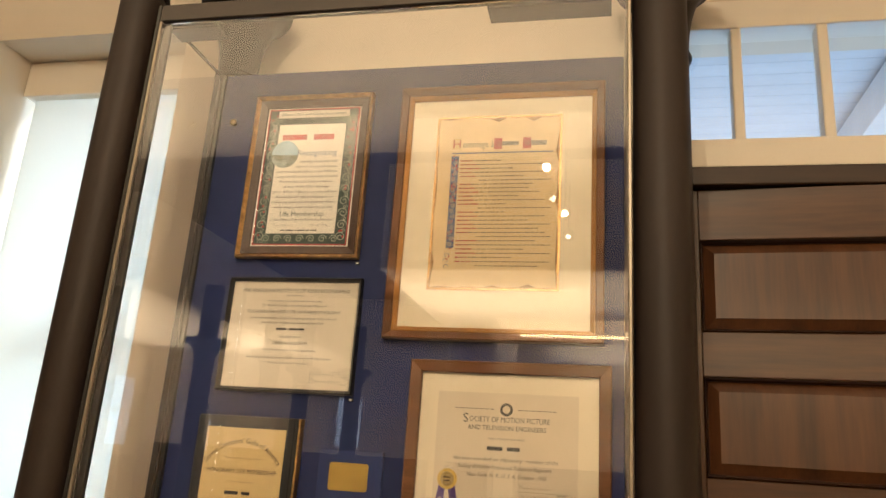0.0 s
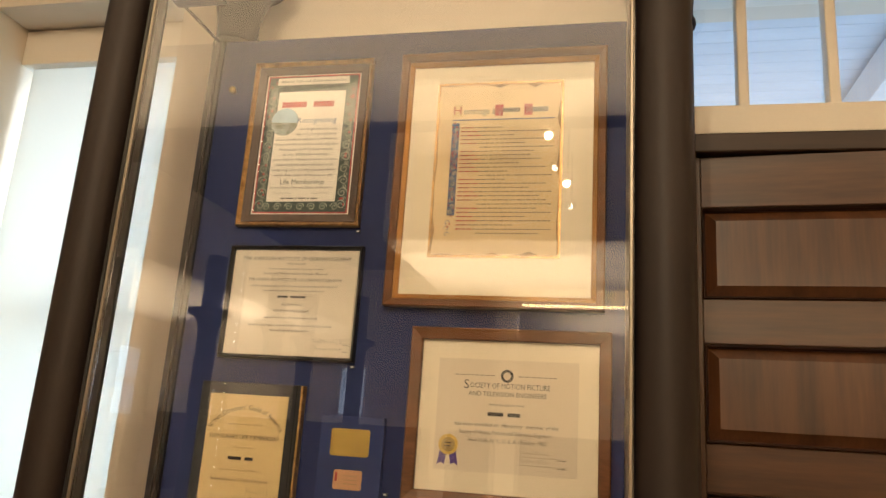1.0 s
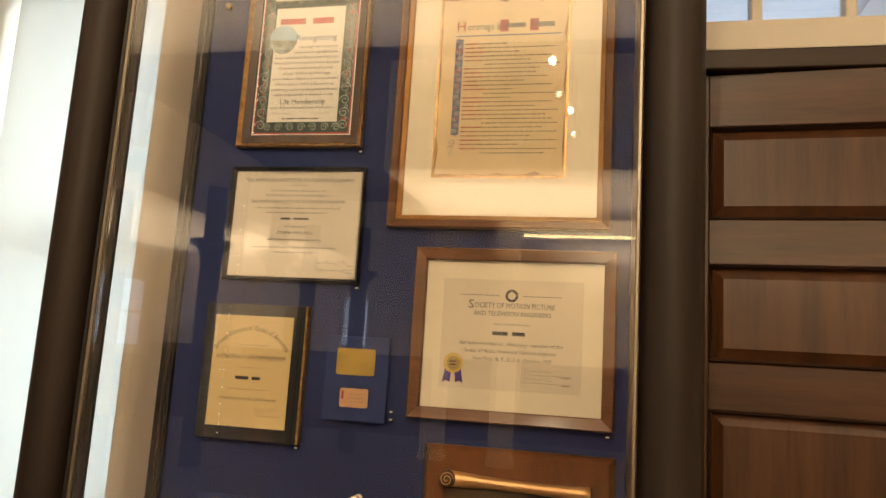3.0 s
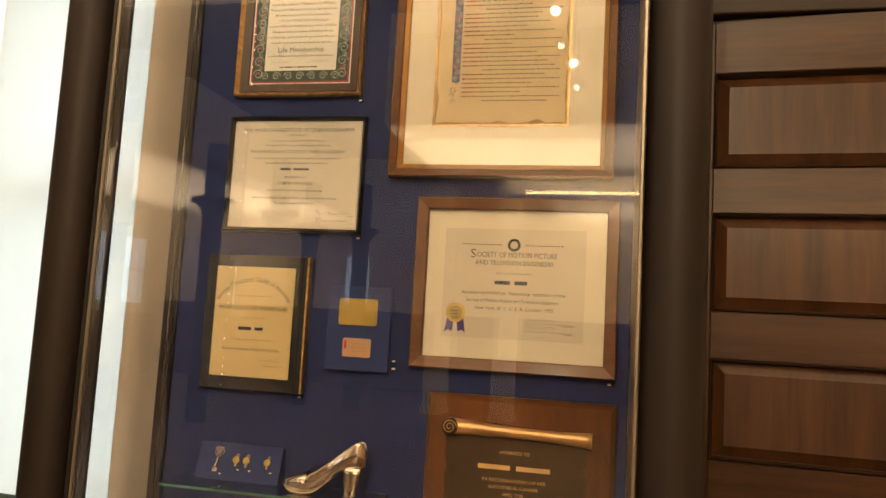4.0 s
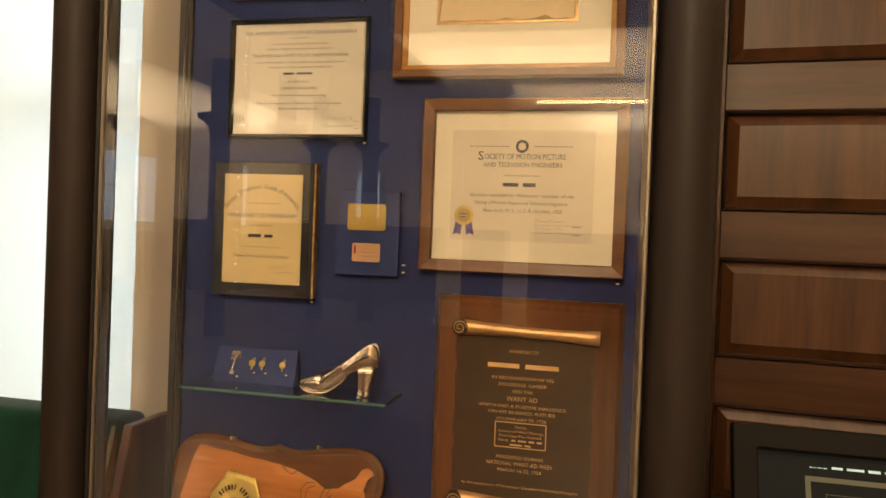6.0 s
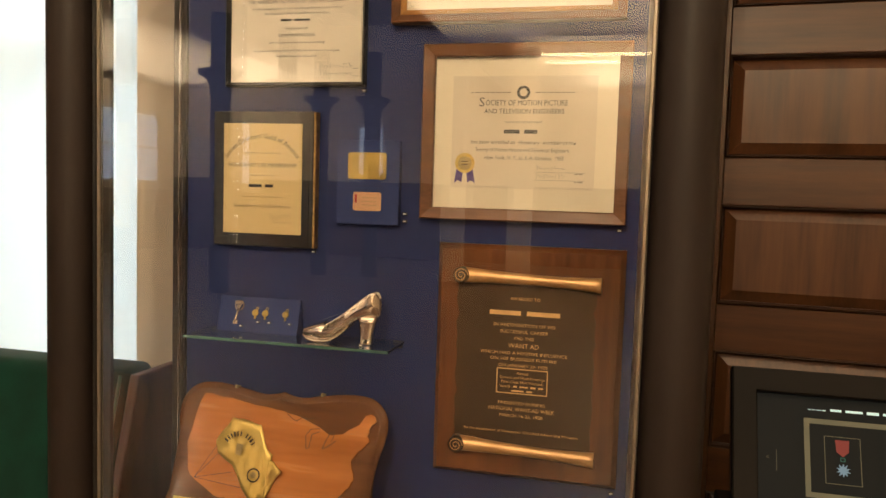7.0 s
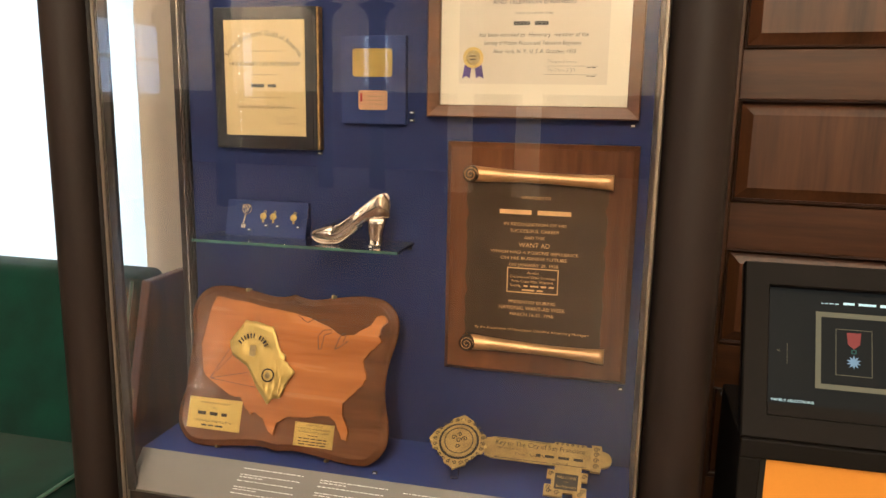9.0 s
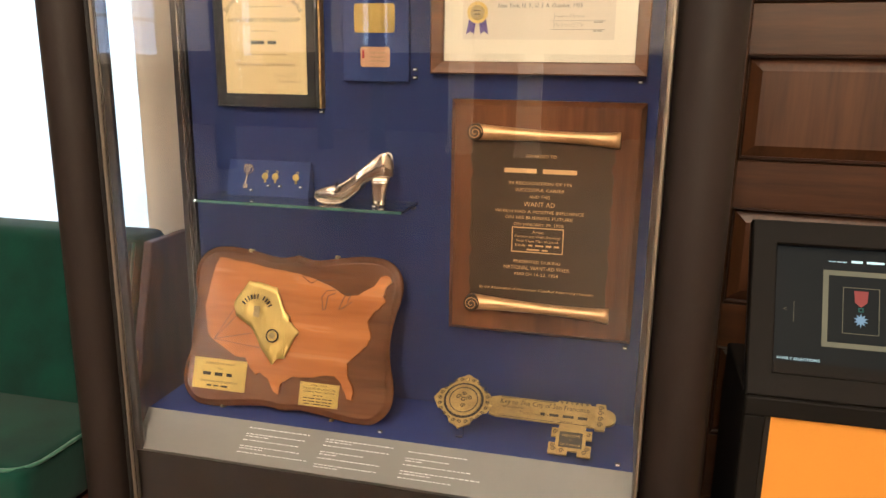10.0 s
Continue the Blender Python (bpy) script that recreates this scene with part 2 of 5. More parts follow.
# lit cove in the far ceiling, ceiling spots, far windows
COVE = glow("cove_light", (1.0, 0.74, 0.40), 14.0)
for y in (-10.86, -9.34):
    setting("cove_strip", block(-0.45, ROOM_X1 - 0.1, y - 0.03, y + 0.03, CEILING_Z + 0.02, CEILING_Z + 0.06), COVE, "glowing warm cove light strip", "light strip")
area_lamp("cove_lamp", (2.7, -10.1, 3.62), (2.7, -10.1, 5), 6.0, 120, WARM, 1.2)
SPOT = glow("spot_lens", (1.0, 0.90, 0.72), 90.0)
for x, y, z in ((0.66, -3.72, 3.60), (0.73, -4.80, 3.62)):
    sp = thing("ceiling_spotlight", "small cylindrical ceiling spotlight, switched on", "spotlight", None, "ceiling spotlights")
    aim = look((x, y, z), (0.6, 0, 1.5))
    smooth(part("housing", lathe([(0.05, 0.0), (0.055, 0.01), (0.055, 0.15), (0.03, 0.17)], 24), CASEMETAL, sp, "", aim))
    part("lens", lathe([(0.024, -0.004), (0.024, -0.001)], 24), SPOT, sp, "glowing lens", aim)
    part("stem", lathe([(0.01, 0), (0.01, 4.895 - z - 0.05)], 12), CASEMETAL, sp, "", pose(x, y - 0.1, z + 0.05))
    area_lamp("spot_lamp", aim @ Vector((0, 0, -0.02)), (0.6, 0, 1.5), 0.05, SPOT_W, (1.0, 0.76, 0.46))
DAY = glow("far_daylight", (0.62, 0.78, 1.0), 1.6)
for i, b in enumerate(((-4.45, -3.9, ROOM_Y0 + 0.03, ROOM_Y0 + 0.05, 1.75, 2.75), (ROOM_X0 + 0.03, ROOM_X0 + 0.05, -13.4, -11.2, 1.5, 2.9))):
    w = thing("window_%d" % (3 + i), "distant white window bright with daylight", "window", None, "", "structure")
    part("pane", block(*b), DAY, w)
    x0, x1, y0, y1, z0, z1 = b
    if i == 0:
        part("window_frame", ring(x0 - 0.06, x1 + 0.06, z0 - 0.06, z1 + 0.06, 0.07, y0 - 0.02, y1 + 0.03), TRIM, w)
    else:
        part("mullion", block(x1, x1 + 0.03, -12.33, -12.27, z0, z1), TRIM, w)
        part("transom_bar", block(x1, x1 + 0.032, y0, y1, 2.17, 2.23), TRIM, w)

# ---- window with lowered shade ----
win = thing("window_1", "tall white window with a lowered pale roller shade", "window", None, "", "structure")
part("shade", block(WIN_X0 + 0.034, WIN_X1 - 0.012, 0.575, 0.578, 0.66, 2.99), SHADE, win, "pale translucent roller shade, lowered")
part("shade_cassette", block(WIN_X0 + 0.002, WIN_X1 - 0.002, 0.53, 0.64, 2.92, WIN_Z1 - 0.004, 0.006, 2), TRIM, win, "white shade cassette")
part("shade_bar", block(WIN_X0 + 0.034, WIN_X1 - 0.012, 0.569, 0.584, 0.645, 0.668, 0.004, 2), TRIM, win)
part("sash_rail", block(WIN_X0, WIN_X1, 0.66, 0.70, 1.80, 1.86, 0.004), TRIM, win)
part("sash_stile", block(WIN_X0, WIN_X0 + 0.05, 0.66, 0.70, 0.64, 3.07, 0.004), TRIM, win)
part("sash_stile", block(WIN_X1 - 0.05, WIN_X1, 0.66, 0.70, 0.64, 3.07, 0.004), TRIM, win)
part("window_sill", block(WIN_X0 + 0.002, WIN_X1 - 0.002, 0.30, 0.70, WIN_Z0 - 0.03, WIN_Z0 + 0.012, 0.008, 2), TRIM, win)

# ---- door and transom ----
# the leaf stands a little ajar, hung beside the column
door = thing("door_1", "brown stained wooden door with raised panels, slightly ajar", "door", pose(DOOR_X0, 0.362, 0, 0, 0, -4), "", "structure")
STILE, PITCH, PANEL_H, TOP, LEAF = 0.072, 0.4245, 0.290, 2.203, 1.0
part("stile", block(0, STILE, 0, 0.045, 0.004, DOOR_Z, 0.002), DOORSTILE, door)
part("stile", block(LEAF - STILE, LEAF, 0, 0.045, 0.004, DOOR_Z, 0.002), DOORSTILE, door)
PX0, PX1 = STILE, LEAF - STILE
tops = [TOP - PITCH * i for i in range(5)]
edges = [DOOR_Z] + [v for t in tops for v in (t, t - PANEL_H)] + [0.004]
for a, b in zip(edges[0::2], edges[1::2]):
    part("rail", block(PX0 + 0.0005, PX1 - 0.0005, 0, 0.045, b, a, 0.002), DOORWOOD, door)
for t in tops:
    p = part("panel", frustum(PX0 + 0.010, PX1 - 0.010, t - PANEL_H + 0.010, t - 0.010, 0.033, 0.022, 0.004), DOORPANEL, door)
    part("panel_moulding", ring(PX0, PX1, t - PANEL_H, t, 0.012, 0.03, -0.003, 0.004, 0.010), MOULDWOOD, p)
part("back_board", block(PX0, PX1, 0.031, 0.044, 0.01, DOOR_Z - 0.01), DOORWOOD, door)
# unseen board added to stop sun leaking past the open leaf
setting("door_lining", block(DOOR_X0, DOOR_X1, 0.50, 0.53, 0.0, DOOR_Z), MOULDWOOD, "dark wooden board added behind the door against stray sun", "trim")
setting("door_head_trim", block(DOOR_X0 - 0.01, DOOR_X1 + 0.01, WALL_Y - 0.03, WALL_Y + 0.10, DOOR_Z + 0.003, TRANSOM_Z0 - 0.012, 0.006, 2), MOULDWOOD, "dark wooden head rail over the door", "trim")

tr = thing("window_2", "white painted transom window of small panes", "window", None, "", "structure")
part("window_frame", block(DOOR_X0, DOOR_X1, WALL_Y - 0.012, WALL_Y + 0.10, TRANSOM_Z0 - 0.008, 2.54, 0.005, 2), TRIM, tr)
part("window_frame", block(DOOR_X0, DOOR_X1, WALL_Y, WALL_Y + 0.10, 2.95, TRANSOM_Z1, 0.005, 2), TRIM, tr)
for x in (1.242 + 0.005, 1.510, 1.779, 2.048, 2.30):
    part("mullion", block(x - 0.017, x + 0.017, WALL_Y + 0.004, WALL_Y + 0.07, 2.535, 2.955, 0.006, 2), TRIM, tr)
for x in (1.247, 1.510, 1.779, 2.048):
    pane = part("pane", block(x + 0.014, x + 0.25, WALL_Y + 0.045, WALL_Y + 0.049, 2.538, 2.952), GLASS, tr)
    pane.visible_shadow = False

# ---- front columns ----
def column(name, x, y, r, top, flare, label):
    ob = thing(name, label, "column", pose(x, y, 0), "columns of the display bay")
    smooth(part("shaft", lathe([(r * 1.06, 0.0), (r * 1.06, 0.02), (r, 0.05), (r * 0.985, top - 0.02), (r * 0.985, top)], 40), BRONZE, ob))
    smooth(part("neck_ring", lathe([(r, 0), (r * 1.10, 0.004), (r * 1.13, 0.012), (r * 1.10, 0.020), (r, 0.024)], 40), BRONZE, ob, "", pose(0, 0, top)))
    cap = [(r, 0.024)] + [(r + flare * (1 - math.cos(a)), 0.03 + 0.24 * math.sin(a)) for a in np.linspace(0.05, 1.5, 14)]
    smooth(part("capital", lathe(cap + [(cap[-1][0] + 0.01, 0.29), (cap[-1][0] + 0.01, 0.33), (r, 0.36), (r, 3.6 - top)], 40), BRONZE, ob, "flared capital", pose(0, 0, top)))
    return ob


column("column", -0.262, -0.30, 0.064, 2.745, 0.09, "dark bronze painted round column at the case's open end")
column("column", 1.217, -0.30, 0.067, 2.745, 0.09, "dark bronze painted round column beside the wooden door")
column("column", -0.195, 0.17, 0.070, 2.72, 0.09, "dark round column with a flared capital behind the case")
column("column", 1.268, 0.17, 0.070, 2.72, 0.09, "dark round column with a flared capital behind the case")

# ---- display case ----
case = thing("display_case", "tall glass museum display case with a navy back panel", "display case")
CX0, CX1, CTOP, DECK, GLASS_Y = -0.19, 1.147, 2.695, 0.385, -0.335
part("back_panel", block(-0.128, 1.137, 0.0, 0.03, DECK - 0.02, 2.655, 0.002), NAVY, case, "navy fabric back panel")
part("deck", block(-0.165, 1.137, -0.245, -0.001, DECK - 0.03, DECK), NAVYLIT, case, "blue cloth deck, tinted brighter for light from above")
bm = bmesh.new()
vs = [bm.verts.new(p) for p in ((-0.165, -0.246, DECK + 0.001), (1.137, -0.246, DECK + 0.001), (1.137, -0.322, 0.305), (-0.165, -0.322, 0.305),
                                (-0.165, -0.246, DECK - 0.03), (1.137, -0.246, DECK - 0.03), (1.137, -0.310, 0.290), (-0.165, -0.310, 0.290))]
for f in ((0, 3, 2, 1), (4, 5, 6, 7), (0, 1, 5, 4), (3, 7, 6, 2), (0, 4, 7, 3), (1, 2, 6, 5)):
    bm.faces.new([vs[i] for i in f])
label_panel = part("label_panel", bm, LABELGREY, case, "grey sloping label panel with white writing")
part("plinth", block(CX0, CX1, -0.30, 0.03, 0.0, 0.285, 0.004), CASEMETAL, case, "dark bronze plinth")
for x0, x1, y0, y1, z0, z1, nm in ((-0.1572, CX1 - 0.0095, GLASS_Y, GLASS_Y + 0.006, 0.12, CTOP - 0.06, "front_pane"), (-0.152, -0.146, GLASS_Y + 0.024, -0.012, 0.29, 2.645, "side_pane")):
    g = part(nm, block(x0, x1, y0, y1, z0, z1), GLASS, case)
    g.visible_shadow = False
part("corner_post", block(-0.177, -0.1665, GLASS_Y - 0.006, GLASS_Y + 0.035, 0.0, CTOP, 0.002), BLACK, case)
part("corner_bead", block(-0.1660, -0.1575, GLASS_Y - 0.005, GLASS_Y + 0.020, 0.0, CTOP, 0.002), SATIN, case, "satin metal bead along the glass")
part("corner_strip", block(-0.157, -0.135, GLASS_Y + 0.009, GLASS_Y + 0.022, 0.30, 2.635, 0.002), CASEMETAL, case, "dark metal light channel")
# row of small light-emitting diodes inside the front corner, big and small in turn
leds = bmesh.new()
aim = Matrix.Rotation(radians(-80), 4, "Z") @ Matrix.Rotation(radians(-90), 4, "X")
# the small ones are added to stand for mirrored images of the big
for k in range(76):
    bmesh.ops.create_circle(leds, cap_ends=True, segments=8, radius=0.0042 if k % 2 else 0.0026,
                            matrix=Matrix.Translation((-0.1405, GLASS_Y + 0.0245, 0.44 + k * 0.0285)) @ aim)
strip = part("led_strip", block(-0.1455, -0.1365, GLASS_Y + 0.0222, GLASS_Y + 0.0232, 0.42, 2.60), BLACK, case, "narrow light strip")
tagged(part("led", leds, glow("led_white", (1.0, 0.78, 0.52), 130.0), strip, "tiny glowing diodes"), kind="stuff")
part("back_post", block(-0.172, -0.140, -0.011, 0.03, 0.30, 2.655, 0.002), CASEMETAL, case)
part("back_seam", block(-0.1395, -0.1285, -0.009, 0.03, DECK, 2.655, 0.001), BLACK, case)
part("edge_trim", block(CX1 - 0.009, CX1, GLASS_Y - 0.006, -0.02, 0.0, CTOP, 0.002), SATIN, case, "satin metal edge trim")
part("top_rail", block(-0.1662, CX1, GLASS_Y - 0.006, GLASS_Y + 0.03, CTOP - 0.055, CTOP, 0.003), CASEMETAL, case)
part("top_side_rail", block(-0.154, -0.144, GLASS_Y + 0.03, -0.012, 2.6455, 2.655, 0.001), CASEMETAL, case)
part("corner_plate", block(-0.158, 0.0, GLASS_Y + 0.03, GLASS_Y + 0.10, 2.635, 2.645, 0.001), CASEMETAL, case)
part("corner_plate", block(0.78, 1.10, GLASS_Y + 0.03, GLASS_Y + 0.10, 2.635, 2.645, 0.001), CASEMETAL, case)

# ---- writing ----
INK = material("black_ink", (0.03, 0.026, 0.022), 0.7, 0, 40, 0.2, 0)
FAINTINK = material("faded_ink", (0.16, 0.13, 0.10), 0.7, 0, 40, 0.2, 0)
LETTER = material("raised_gold_letter", (0.68, 0.42, 0.17), 0.45, 0.3, 30, 0.15, 0.05)
REDINK = material("red_ink", (0.36, 0.035, 0.03), 0.7, 0, 40, 0.2, 0)
BLUEINK = material("blue_ink", (0.05, 0.09, 0.20), 0.7, 0, 40, 0.2, 0)
GREENINK = material("green_ink", (0.035, 0.055, 0.042), 0.7, 0, 40, 0.3, 0)
WHITEINK = material("white_ink", (0.75, 0.73, 0.70), 0.7, 0, 40, 0.1, 0)
PAPER = material("cream_paper", (0.66, 0.58, 0.46), 0.75, 0, 6, 0.03, 0.05, 350)
WHITEPAPER = material("white_paper", (0.78, 0.72, 0.62), 0.75, 0, 6, 0.03, 0.05, 350)
TAN = material("tan_paper", (0.60, 0.44, 0.20), 0.7, 0, 5, 0.06, 0.05, 300)
PARCH = material("parchment", (0.66, 0.50, 0.28), 0.75, 0, 4, 0.2, 0.10, 200)
BURNT = material("scorched_edge", (0.28, 0.16, 0.06), 0.8, 0, 30, 0.5, 0.1)
MATBOARD = material("mat_board", (0.76, 0.66, 0.49), 0.8, 0, 5, 0.03, 0.05, 400)
GREYPAPER = material("grey_certificate", (0.66, 0.56, 0.42), 0.75, 0, 5, 0.04, 0.05, 350)
GILT = material("gilt", (0.48, 0.28, 0.10), 0.36, 0.75, 60, 0.45, 0.6, 220)
GOLDWOOD = material("gold_leaf_moulding", (0.44, 0.22, 0.06), 0.33, 0.55, 20, 0.25, 0.12, 180, (0.3, 1, 0.3))
UMBER = wood("umber_moulding", (0.045, 0.024, 0.014), (0.085, 0.046, 0.025), 0.35, "z", 0.3)
WALNUT = wood("walnut_frame", (0.10, 0.040, 0.015), (0.19, 0.082, 0.032), 0.38, "x", 0.15)
BOARD = wood("plaque_walnut", (0.056, 0.018, 0.0052), (0.185, 0.068, 0.020), 0.30, "z", 0.2, 0.45)
BRASS = material("brass", (0.60, 0.42, 0.11), 0.33, 0.7, 14, 0.15, 0.12, 160)
KEYBRASS = material("key_brass", (0.40, 0.27, 0.085), 0.36, 0.55, 25, 0.25, 0.2, 200)
DULLBRASS = material("antique_brass", (0.40, 0.30, 0.13), 0.42, 0.8, 25, 0.3, 0.25, 200)
DARKBRASS = material("etched_dark_brass", (0.030, 0.022, 0.012), 0.6, 0.2, 60, 0.4, 0.3, 300)
BRONZEPLATE = material("bronze_plate", (0.068, 0.041, 0.019), 0.45, 0.55, 8, 0.2, 0.15, 200, (0.3, 1, 1))
BRONZEHI = material("polished_bronze", (0.56, 0.32, 0.13), 0.36, 0.6, 14, 0.2, 0.1, 180)
SILVER = material("polished_silver", (0.80, 0.70, 0.60), 0.09, 1.0, 12, 0.06, 0.05, 60)
PURPLE = material("purple_ribbon", (0.10, 0.055, 0.26), 0.6, 0, 20, 0.15, 0.1, 300)
FRAMEGLASS = glass("picture_glass")


def font_mesh(body, height, width=None, shear=0.0, align="CENTER"):
    cu = bpy.data.curves.new("lettering", "FONT")
    cu.body, cu.size, cu.align_x, cu.extrude, cu.shear, cu.resolution_u = body, height * 1.38, align, 0.0, shear, 2
    ob = bpy.data.objects.new("lettering", cu)
    me = bpy.data.meshes.new_from_object(ob)
    bpy.data.objects.remove(ob)
    if width and len(me.vertices):
        xs = [v.co.x for v in me.vertices]
        k, mid = width / max(max(xs) - min(xs), 1e-6), (max(xs) + min(xs)) / 2 if align == "CENTER" else 0
        for v in me.vertices:
            v.co.x = (v.co.x - mid) * k
    return me


def text(parent, body, x, z, height, mat, width=None, y=0.0, shear=0.0, align="CENTER", arc=0.0):
    """One line of writing on an upright face, z at the foot of the letters. arc: radius of an arch."""
    me = font_mesh(body, height, width, shear, align)
    for v in me.vertices:
        u, w = v.co.x, v.co.y
        if arc:
            a = u / arc
            u, w = (arc + w) * math.sin(a), (arc + w) * math.cos(a) - arc
        v.co = (u, -0.0004, w)
    return part("lettering", me, mat, parent, "", pose(x, y, z))


def bars(parent, x0, x1, z, h, mat, y=0.0, seed=1, words=6, name="writing_bar"):
    """Writing too small or not to be read: a row of bars the size of its words, z at the middle."""
    rnd = random.Random(seed)
    if words > 2:
        words = max(words, int((x1 - x0) / (3.6 * h)))
    cuts = [(k + 1 + rnd.uniform(-0.3, 0.3)) / words for k in range(words - 1)]
    ends = [0.0] + cuts + [1.0]
    bm = bmesh.new()
    gap = min(0.9 * h, 0.12 * (x1 - x0))
    for a, b in zip(ends, ends[1:]):
        u0, u1 = x0 + a * (x1 - x0), x0 + b * (x1 - x0) - gap
        if u1 - u0 > 0.3 * h:
            hh = h * rnd.uniform(0.30, 0.38)
            box(bm, u0, u1, -0.0006, -0.0001, z - hh, z + hh * 0.9)
    return part(name, bm, mat, parent, "", pose(0, y, 0))


def picture(label, x0, z0, w, h, fw, fd, fmat, backing, inner=0.0, imat=None, lift=0.0, glazed=True, group="framed certificates"):
    """A framed sheet on the back panel: origin at its lower left corner; lift: lean of the glass in its rebate. Returns the thing and the sheet."""
    ob = thing("framed_certificate", label, "framed certificate", pose(x0, -0.001, z0), group)
    part("frame", ring(0, w, 0, h, fw, 0, -fd, 0.003, -fd * 0.72), fmat, ob)
    if inner:
        part("inner_moulding", ring(fw, w - fw, fw, h - fw, inner, -0.001, -fd * 0.62, 0.002, -fd * 0.42), imat, ob)
    e = fw + inner
    sh = part("sheet", block(e - 0.002, w - e + 0.002, -0.006, 0, e - 0.002, h - e + 0.002), backing, ob)
    if glazed:
        g = part("glazing", block(0, w - 2 * e + 0.002, -0.0015, 0, e - 0.001, h - e + 0.001), FRAMEGLASS, ob, "", pose(e - 0.001, -0.0082, 0, 0, 0, lift))
        g.visible_shadow = False
    return ob, sh


def flourish(parent, x, z, s, mat, y, turns=1.6, flip=1, w=0.0012):
    """A curl of ornament as a flat ribbon."""
    bm = bmesh.new()
    last = None
    for i in range(22):
        a = i / 21 * turns * 2 * math.pi
        r = s * (1 - i / 26)
        c = Vector((x + flip * r * math.cos(a), 0, z + r * math.sin(a)))
        n = Vector((flip * math.cos(a), 0, math.sin(a))) * w
        pair = (bm.verts.new(c - n), bm.verts.new(c + n))
        if last:
            bm.faces.new((last[0], last[1], pair[1], pair[0]))
        last = pair
    return bm


def merge(bms):
    out = bpy.data.meshes.new("part")
    total = bmesh.new()
    for b in bms:
        b.to_mesh(out)
        total.from_mesh(out)
        b.free()
    bpy.data.meshes.remove(out)
    return total


def scribble(parent, x, z, w, h, mat, y, seed):
    """A signature that cannot be read: one running line of uneven loops."""
    rnd = random.Random(seed)
    loops = max(5, int(w / 0.009))
    tall = [rnd.choice((0.25, 0.3, 0.4, 0.9)) for _ in range(loops + 1)]
    tall[0] = 1.0
    bm = bmesh.new()
    last = None
    n = loops * 10
    for i in range(n):
        u = i / (n - 1)
        a = u * loops * 2 * math.pi
        k = tall[int(u * (loops - 0.01))]
        c = Vector((x + u * w + 0.0026 * math.sin(a) + 0.002 * k * math.cos(a), 0, z + 0.5 * h * k * (math.cos(a) + 0.5)))
        pair = (bm.verts.new(c + Vector((-0.0003, 0, -0.0004))), bm.verts.new(c + Vector((0.0003, 0, 0.0004))))
        if last:
            bm.faces.new((last[0], last[1], pair[1], pair[0]))
        last = pair
    return part("signature", bm, mat, parent, "", pose(0, y, 0))


TY = -0.0065   # writing lies on the sheets
# -- illuminated membership certificate --
ob, sh = picture("illuminated certificate in a narrow gilt and dark brown frame", 0.003, 2.030, 0.385, 0.530, 0.012, 0.026, GILT, WHITEPAPER, 0.026, UMBER, -2.2)
part("border", block(0.046, 0.339, TY + 0.0002, TY + 0.0005, 0.045, 0.486), GREENINK, sh, "dark ornate border")
part("red_line", ring(0.043, 0.342, 0.042, 0.489, 0.004, TY + 0.0004, TY - 0.0002), REDINK, sh)
part("panel", block(0.083, 0.302, TY - 0.0004, TY - 0.0001, 0.078, 0.435), WHITEPAPER, sh)
rnd = random.Random(3)
curls = []
for k in range(11):
    z = 0.068 + k * 0.0375
    for x in (0.064, 0.321):
        curls.append(flourish(sh, x + 0.006, z + 0.018, 0.007, None, 0, 1.2, -1 if k % 2 else 1, 0.0009))
        curls.append(flourish(sh, x, z, 0.016, None, 0, 1.5, 1 if k % 2 else -1))
for k in range(7):
    x = 0.085 + k * 0.036
    for z in (0.062, 0.460):
        curls.append(flourish(sh, x, z, 0.013, None, 0, 1.5, 1 if k % 2 else -1))
part("scrollwork", merge(curls), material("pale_green_scroll", (0.36, 0.38, 0.30), 0.7, 0, 60, 0.3, 0), sh, "", pose(0, TY - 0.0003, 0))
spots = bmesh.new()
for k in range(26):
    x, z = rnd.choice((0.064, 0.321)) + rnd.uniform(-0.01, 0.01), rnd.uniform(0.06, 0.47)
    box(spots, x - 0.003, x + 0.003, -0.0002, 0, z - 0.003, z + 0.003)
tagged(part("flowers", spots, REDINK, sh, "", pose(0, TY - 0.0005, 0)), kind="stuff")
part("banner", block(0.075, 0.310, TY - 0.0012, TY - 0.0009, 0.458, 0.482), WHITEPAPER, sh, "pale lettered banner")
text(sh, "Alberta Fish and Game Association", 0.192, 0.4655, 0.010, INK, 0.215, TY - 0.0016)
bars(sh, 0.098, 0.290, 0.392, 0.026, REDINK, TY - 0.0006, 5, 2)
medal = lathe([(0.045, 0), (0.045, 0.0004)], 32)
part("vignette", medal, material("landscape_print", (0.26, 0.29, 0.17), 0.7, 0, 30, 0.45, 0, 90, (1, 1, 1), 0, 0, (0.40, 0.44, 0.42)), sh, "green and blue landscape roundel", pose(0.112, TY - 0.0006, 0.335, 90))
part("vignette_sky", sheet([(0.112 + 0.043 * math.cos(radians(a)), 0.337 + 0.043 * math.sin(radians(a))) for a in range(-8, 190, 12)], 0.0003), material("sky_print", (0.34, 0.48, 0.56), 0.7, 0, 20, 0.2, 0), sh, "pale blue sky", pose(0, TY - 0.0012, 0))
text(sh, "Recognizing", 0.218, 0.330, 0.019, BLUEINK, 0.128, TY - 0.0012, 0.1)
